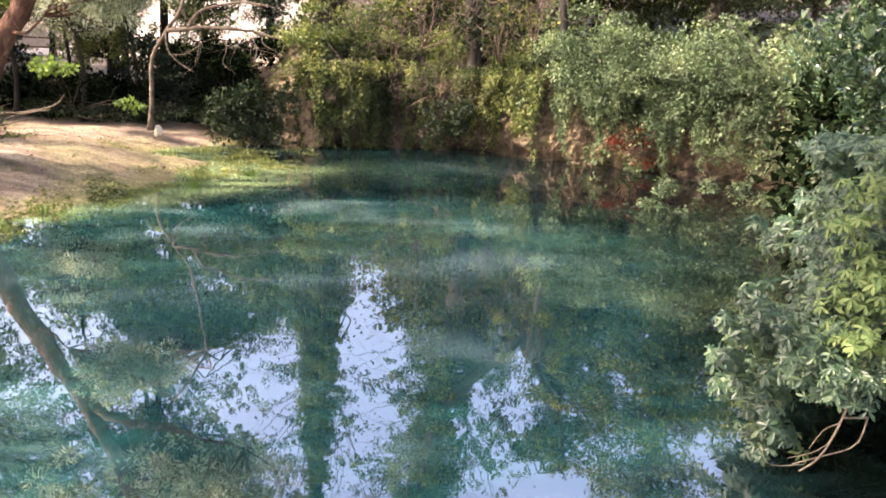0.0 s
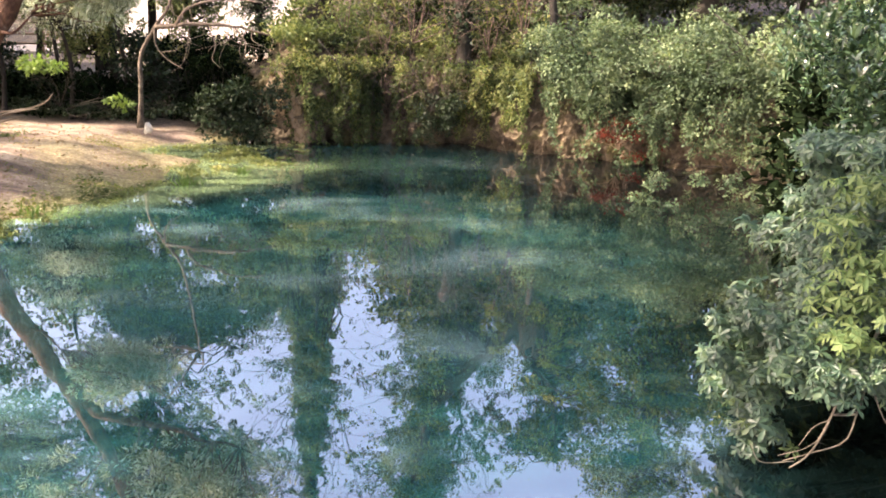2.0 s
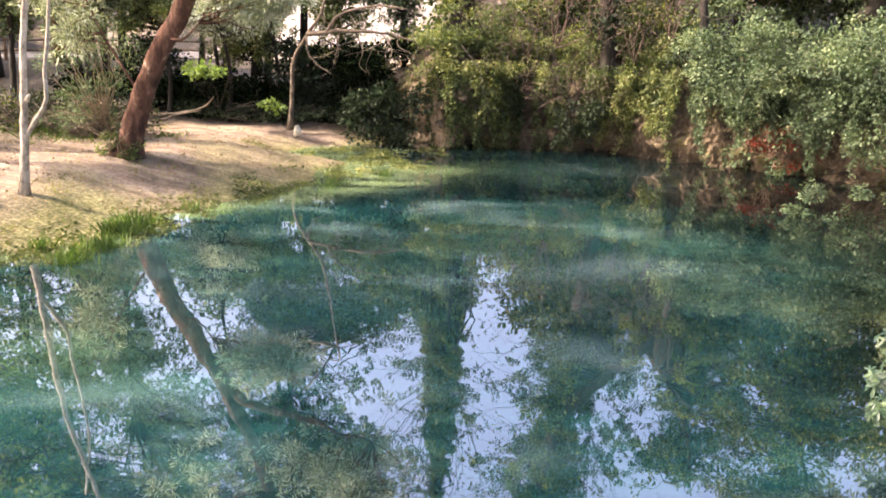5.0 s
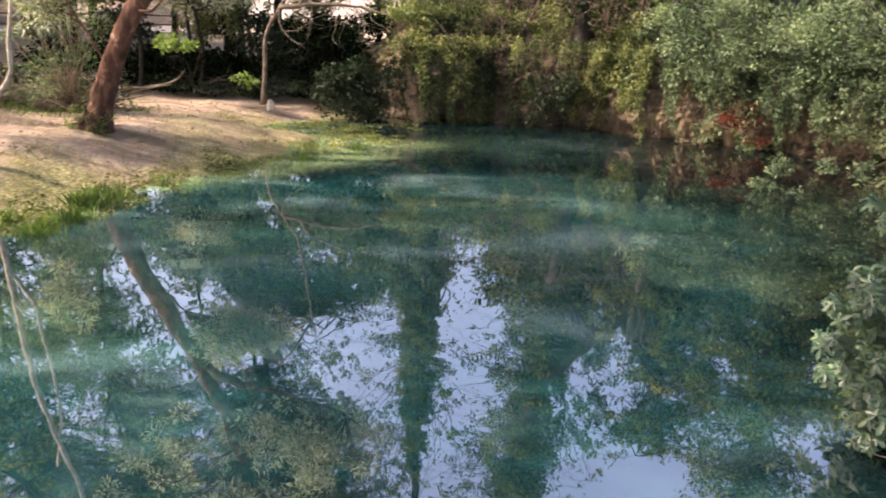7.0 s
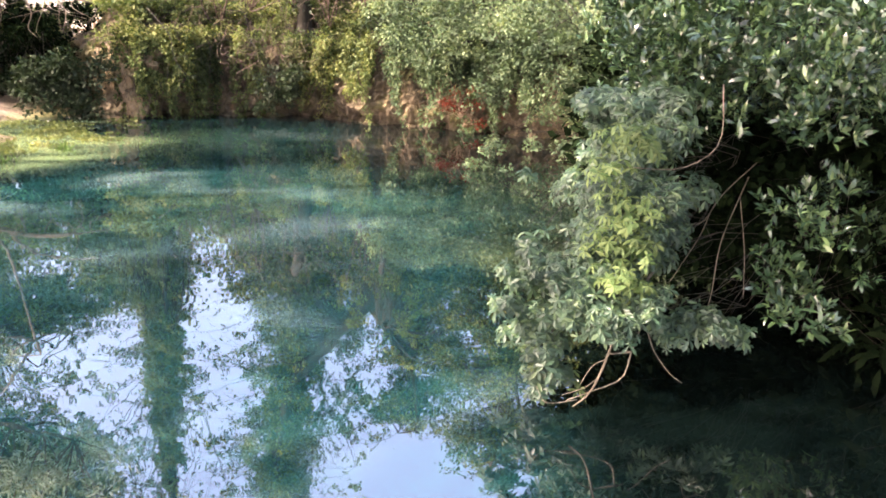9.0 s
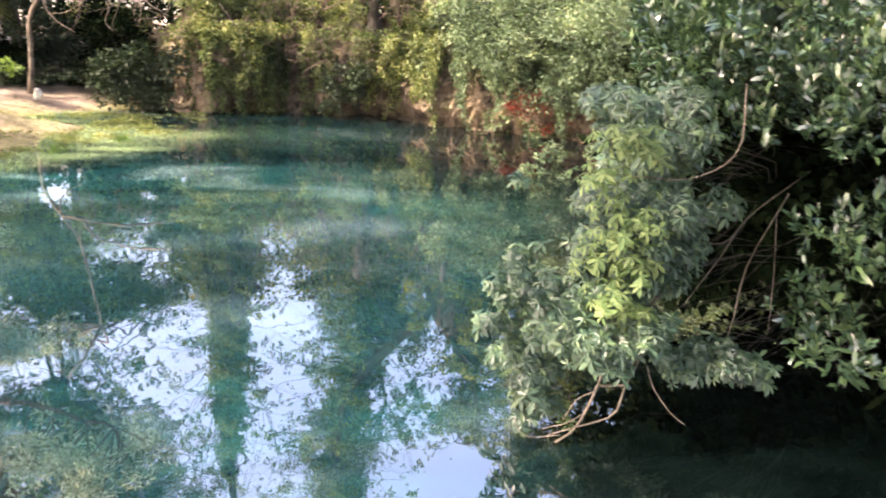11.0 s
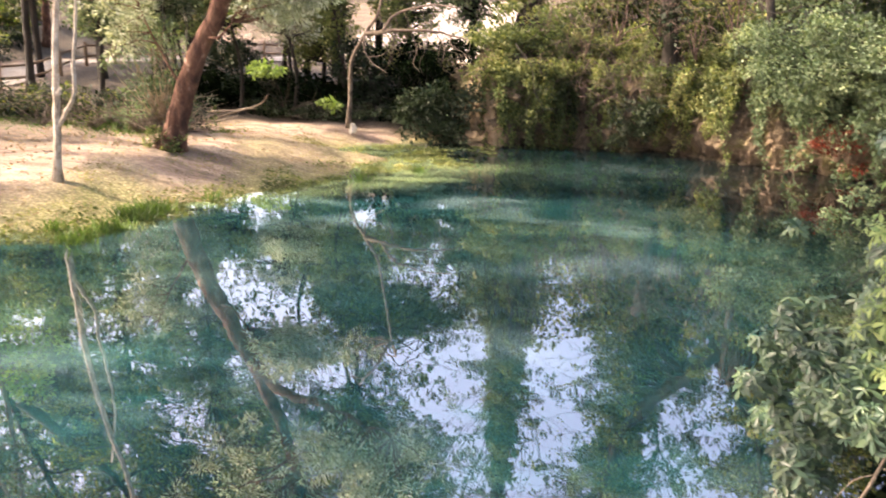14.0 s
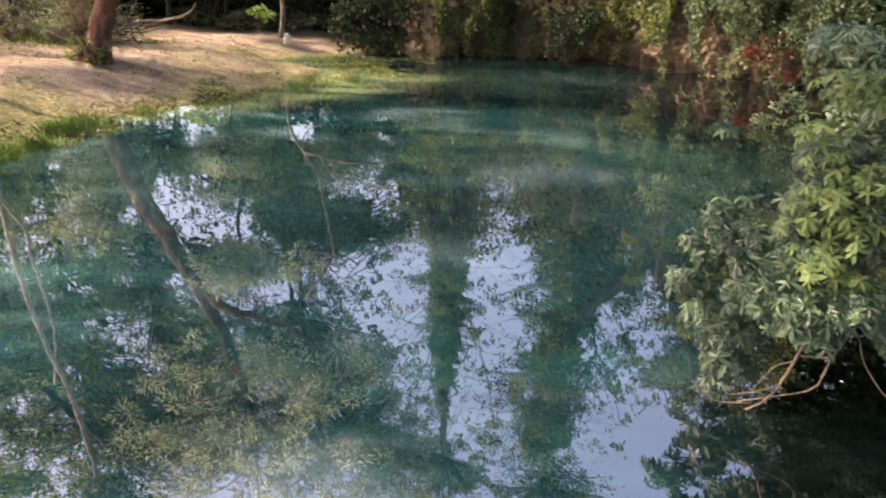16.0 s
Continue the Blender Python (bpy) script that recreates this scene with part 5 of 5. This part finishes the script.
q = q[(wavy(q, 2.6) > 0.3) & (np.sin(q[:, 1] * 9 + 1.5 * np.sin(q[:, 0] * 2)) > -0.1)]
scatter("floating_weed", q, np.full(len(q), 0.012) + rng.uniform(0, 0.02, len(q)), 0.06, DIAMOND, M_WEED, "floating yellow-green weed at the tip of the bank", "water plant", 0.12, 1.0)
for cx, cy, r, n in [(-4.6, 7.0, 0.14, 200), (-4.72, 7.55, 0.16, 330), (-4.75, 7.9, 0.15, 260), (-4.62, 6.5, 0.13, 160), (-5.1, 6.75, 0.08, 50), (-4.5, 8.7, 0.1, 50), (-3.4, 10.8, 0.12, 60), (-2.9, 11.8, 0.1, 40)]:
    q = np.column_stack([rng.normal(cx, r * 0.7, n), rng.normal(cy, r * 0.7, n)])
    scatter("reed_tuft", q, np.maximum(ground_height(q), 0) - 0.01, 0.15, BLADE, M_REED, "tuft of bright green reeds at the water's edge", "reeds", 1.0, 0.6)
q = bank_points(4200, 0.3, 6.0)
scatter("leaf_litter", q, ground_height(q) + 0.006, 0.036, DIAMOND, M_LITTER, "fallen dry leaves scattered on the earth", "leaf litter", 0.1, 1.0)
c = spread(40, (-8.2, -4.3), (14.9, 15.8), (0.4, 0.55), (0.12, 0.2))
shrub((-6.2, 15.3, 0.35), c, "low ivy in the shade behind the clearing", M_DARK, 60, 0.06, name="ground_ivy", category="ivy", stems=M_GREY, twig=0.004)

# dead branches lying behind the leaning tree
for k, pts in enumerate([[(-7.6, 13.2, 0.55), (-7.0, 13.1, 0.6), (-6.4, 13.0, 0.75), (-6.15, 12.9, 0.95)], [(-7.3, 13.0, 0.45), (-6.8, 12.9, 0.62), (-6.4, 12.9, 0.7)], [(-7.9, 13.0, 0.4), (-7.2, 12.8, 0.42), (-6.7, 12.8, 0.55)]]):
    e = thing("fallen_branch", pts[0], "bare grey branch lying at the edge of the clearing", "branch")
    limb("stem", pts, 0.028, 0.01, M_CROOK, e, 7, 12)
    under(e)
for k in range(34):
    x, y = rng.uniform(-13.5, -6.9), rng.uniform(11.4, 12.6)
    b = np.array((x, y, gz_at(x, y)))
    e = thing("dead_brush", b, "tangle of bare dead twigs before the fence", "brushwood")
    many = []
    for j in range(15):
        d = np.array((*rng.normal(0, 0.42, 2), rng.uniform(0.15, 0.75)))
        many.append((bend([b, b + d * 0.5 + rng.normal(0, 0.08, 3), b + d + (*rng.normal(0, 0.2, 2), -0.1)], 7), np.linspace(0.011, 0.003, 7), 4, 0))
    tagged(tubes("twig_tangle", many, M_CROOK if k % 3 else M_DRY, e), kind="stuff")
    under(e)

# undergrowth on the hillside beyond the path
for k in range(24):
    x, y = (rng.uniform(-5.5, 12), rng.uniform(22, 32)) if k < 14 else (rng.uniform(-32, -20), rng.uniform(20, 34))
    g = gz_at(x, y)
    c = spread(12, (x - 1.0, x + 1.0), (y - 0.8, y + 0.8), (g, g + rng.uniform(0.8, 2.2)), (0.3, 0.6))
    shrub((x, y, g), c, "shady undergrowth on the hillside", M_TREE, 70, 0.16)
for x, y in [(-20.5, 15.5), (-22.6, 19.5), (-25.5, 17.0), (-29.0, 24.0), (-32.0, 30.0), (-23.5, 25.5), (-20.6, 23.0), (-26.5, 21.5)]:
    g = gz_at(x, y)
    tree((x, y, g), [(x + 0.1, y, g + 2.5), (x, y, g + 7)], 0.15, 0.08, [((x, y, g + 5.6), (2.2, 2.0, 1.6), 40)], "tree on the shady hillside beyond the path", M_TREE, M_BARK, per=60, leaf_size=0.24, clump=0.7, open_sky=False)

# pale buttress at the end of the rock face, and lumps of rock at its foot
M_TUFA = rough_material("pale_tufa", [(0.3, (0.07, 0.045, 0.025)), (0.5, (0.2, 0.135, 0.075)), (0.75, (0.36, 0.27, 0.18))], 3, 16, 0.9, 1.0, (1, 1, 0.4), 8, 0.04)
for x, y, z, r, h in [(-2.72, 15.12, 1.2, 0.12, 0.22), (-2.78, 15.1, 0.86, 0.15, 0.26), (-2.66, 15.04, 0.5, 0.14, 0.25), (-2.5, 15.0, 0.2, 0.17, 0.24), (-2.95, 15.3, 0.5, 0.18, 0.3)]:
    stone((x, y, z), (r, r * 0.8, h), "weathered ochre lump of tufa in the rock face", "rock", M_TUFA, 0.6)
# dark and reddish trunks in the thicket
e = tree((0.42, 16.0, 1.5), [(0.4, 15.9, 2.2), (0.3, 15.9, 2.8), (0.2, 16.0, 3.3)], 0.16, 0.1, [((0.4, 15.8, 2.6), (0.25, 0.2, 0.7), 10)], "ivy-clad dark trunk in the thicket above the rock face", M_DARK, M_GREY, per=60, leaf_size=0.09, clump=0.3, open_sky=False)
e = tree((2.05, 15.6, 1.5), [(2.05, 15.5, 2.2), (1.98, 15.5, 2.8), (1.95, 15.6, 3.2)], 0.09, 0.06, [], "slim dark trunk in the thicket above the rock face", M_DARK, M_GREY)

# trees that close the wood above the right end of the rock face
for x, y in [(3.0, 17.6), (4.2, 17.8), (5.6, 17.0), (7.0, 16.4), (8.2, 15.6), (-0.6, 17.6), (0.9, 17.8)]:
    g = gz_at(x, y)
    tree((x, y, g), [(x, y, g + 0.8), (x + 0.1, y, g + 2.2)], 0.08, 0.03, [((x, y, g + 1.5), (0.9, 0.7, 1.3), 40)], "bushy young tree in the wood above the rock face", M_TREE if x < 4 else M_BUSH, M_GREY, per=110, leaf_size=0.1, clump=0.42, open_sky=False)
# dark undergrowth that closes the view beneath the far trees
for x in (-10.0, -5.5, -4.6):
    y = 17.7 + 0.3 * math.sin(x * 3)
    c = spread(26, (x - 0.6, x + 0.6), (y - 0.4, y + 0.5), (1.0, 1.7), (0.2, 0.36))
    shrub((x, y, gz_at(x, y)), c, "tall shady shrub behind the clearing", M_DARK if rng.uniform() < 0.6 else M_IVY, 130, 0.08)
# leafy bush beside the leaning tree, and ivy round its foot
c = spread(34, (-8.1, -6.8), (11.1, 11.8), (0.5, 2.1), (0.16, 0.3))
shrub((-7.4, 11.6, gz_at(-7.4, 11.6)), c, "grey-green leafy bush behind the leaning tree", M_BUSH, 80, 0.075, shape=SLIM)
c = spread(16, (-6.5, -5.95), (9.9, 10.15), (0.3, 0.75), (0.06, 0.12))
shrub((-6.25, 9.95, 0.3), c, "ivy creeping up the foot of the leaning tree", M_IVY, 40, 0.05, name="creeping_ivy", category="ivy")
# near-black fill added behind the laurel for the deep shade there
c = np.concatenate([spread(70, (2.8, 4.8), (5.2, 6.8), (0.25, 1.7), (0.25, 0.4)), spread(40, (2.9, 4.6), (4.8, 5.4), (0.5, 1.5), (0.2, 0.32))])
shrub((4.6, 5.2, 0.5), c, "near-black bush added for the deep shade behind the laurel", M_GLOOM, 190, 0.095, stems=M_GREY, twig=0.006)
# low sprigs hanging on the water from the right-hand bushes
for x, y, n in [(3.5, 11.3, 5), (2.9, 10.9, 4), (4.3, 11.3, 8), (4.9, 10.7, 8)]:
    c = np.column_stack([rng.normal(x, 0.28, n), rng.normal(y, 0.22, n), rng.uniform(0.03, 0.34, n), rng.uniform(0.08, 0.16, n)])
    shrub((x + 0.7, y + 0.2, 0.45), c, "leafy sprig trailing on the water", M_BUSH, 60, 0.055, name="sprig", category="branch", stems=M_GREY, twig=0.004)

# bare reddish-brown twigs in the thicket above the rock face
M_BROWN = rough_material("brown_twig", [(0.3, (0.06, 0.038, 0.03)), (0.7, (0.15, 0.10, 0.08))], 9, 60, 0.9, 0.4)
for x, y, z, r in [(-1.9, 15.7, 2.5, 0.6), (-1.2, 15.6, 2.2, 0.6), (-0.6, 15.6, 2.6, 0.6), (0.2, 15.5, 2.7, 0.5), (0.9, 15.3, 2.3, 0.6), (1.5, 15.1, 2.7, 0.6), (-1.6, 15.3, 1.4, 0.4), (0.1, 15.2, 1.3, 0.4), (-0.7, 15.2, 1.2, 0.4)]:
    b = np.array((x, y + 0.5, z - 0.7))
    e = thing("bare_shrub", b, "bare reddish-brown twigs tangled in the thicket", "shrub")
    many = []
    for j in range(70):
        q = np.array((x, y, z)) + rng.normal(0, r * 0.55, 3) * (1.2, 0.5, 1)
        d = unit(rng.normal(size=3) + (0.3, -0.3, 0.4)) * rng.uniform(0.15, 0.45)
        many.append((bend([q, q + d * 0.5 + rng.normal(0, 0.04, 3), q + d], 5), np.linspace(0.0048, 0.0022, 5), 3, 0))
    for j in range(6):
        q = np.array((x, y, z)) + rng.normal(0, r * 0.4, 3)
        many.append((bend([b, (b + q) / 2 + rng.normal(0, 0.08, 3), q], 8), np.linspace(0.016, 0.006, 8), 4, 0))
    tagged(tubes("twig_tangle", many, M_BROWN, e), kind="stuff")
    under(e)

# green belt of low plants before the brushwood
q = np.column_stack([rng.uniform(-13.5, -6.7, 5200), rng.normal(12.0, 0.55, 5200)])
q = q[wavy(q, 0.9) > -0.5]
scatter("low_plants", q, ground_height(q) - 0.01, 0.13, BLADE, M_REED, "green grass and low plants before the brushwood", "grass", 0.7, 0.7)
for x, y, n in [(-9.6, 11.6, 14), (-8.6, 11.9, 12), (-10.8, 11.8, 14), (-12.0, 12.0, 12), (-7.4, 12.2, 10)]:
    c = np.column_stack([rng.normal(x, 0.4, n), rng.normal(y, 0.25, n), rng.uniform(0.45, 0.95, n), rng.uniform(0.12, 0.22, n)])
    shrub((x, y, gz_at(x, y)), c, "low green bush before the brushwood", M_TREE, 30, 0.06, stems=M_GREY, twig=0.006)

# trees beyond the pale hillside
for x, y in [(-13.4, 39.0), (-10.4, 38.6), (-7.4, 37.2)]:
    g = gz_at(x, y)
    tree((x, y, g), [(x, y, g + 2), (x + 0.2, y, g + 5)], 0.14, 0.06, [((x, y, g + 3.4), (1.6, 1.2, 1.4), 34)], "leafy tree on the hillside beyond the path", M_TREE, M_GREY, per=90, leaf_size=0.2, clump=0.5, open_sky=False)
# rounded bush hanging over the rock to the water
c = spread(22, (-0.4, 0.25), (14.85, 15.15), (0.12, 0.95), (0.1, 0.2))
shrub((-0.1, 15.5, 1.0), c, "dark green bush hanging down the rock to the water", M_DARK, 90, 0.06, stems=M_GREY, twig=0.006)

# ivy over the shoulder of the rock
c = spread(26, (-3.1, -2.2), (15.1, 15.7), (1.3, 2.1), (0.14, 0.28))
shrub((-2.6, 15.9, 1.5), c, "olive green ivy over the shoulder of the rock", M_IVY, 80, 0.068, name="ivy_curtain", category="climbing plant", stems=M_GREY, twig=0.006)

# thick dark trunk at the edge of the clearing
e = tree((-9.75, 9.45, gz_at(-9.75, 9.45)), [(-9.8, 9.45, 1.4), (-9.75, 9.5, 3.0), (-9.7, 9.6, 6.0)], 0.19, 0.12, [((-9.7, 9.6, 6.6), (1.2, 1.0, 1.0), 20)], "thick dark trunk at the edge of the clearing", M_TREE, M_GREY, per=90, leaf_size=0.1, clump=0.42)
# ivy on the dark trunk above the rock face, sunlight painted in yellow
for x, z0, z1, w, n in [(1.5, 3.7, 4.9, 0.16, 16), (2.75, 2.9, 5.4, 0.14, 22), (3.05, 4.4, 6.2, 0.2, 12)]:
    c = np.column_stack([rng.normal(x, w, n), rng.normal(17.15, 0.08, n), rng.uniform(z0, z1, n), rng.uniform(0.08, 0.17, n)])
    shrub((1.95, 17.3, 3.2), c, "sunlit yellow-green ivy clinging to a dark trunk", M_GRASS, 60, 0.06, name="trunk_ivy", category="climbing plant", stems=M_GREY, twig=0.005)
# low bushes along the far fence
for x in (-9.2, -8.1, -7.0):
    c = spread(16, (x - 0.5, x + 0.5), (19.6, 20.4), (1.1, 2.1), (0.14, 0.28))
    shrub((x, 20.0, gz_at(x, 20.0)), c, "thin leafy bush before the far fence", M_IVY, 60, 0.075, stems=M_GREY, twig=0.006)

# low plants on the slope beyond the gravel path
for k in range(20):
    x = rng.uniform(-29, -19.3)
    y = rng.uniform(17, 21) - 0.75 * (x + 19)
    g = gz_at(x, y)
    c = spread(9, (x - 0.7, x + 0.7), (y - 0.5, y + 0.5), (g, g + rng.uniform(0.3, 0.8)), (0.14, 0.32))
    shrub((x, y, g), c, "low shady plants on the slope beyond the path", M_DARK if k % 2 else M_IVY, 46, 0.11, stems=M_GREY, twig=0.006)
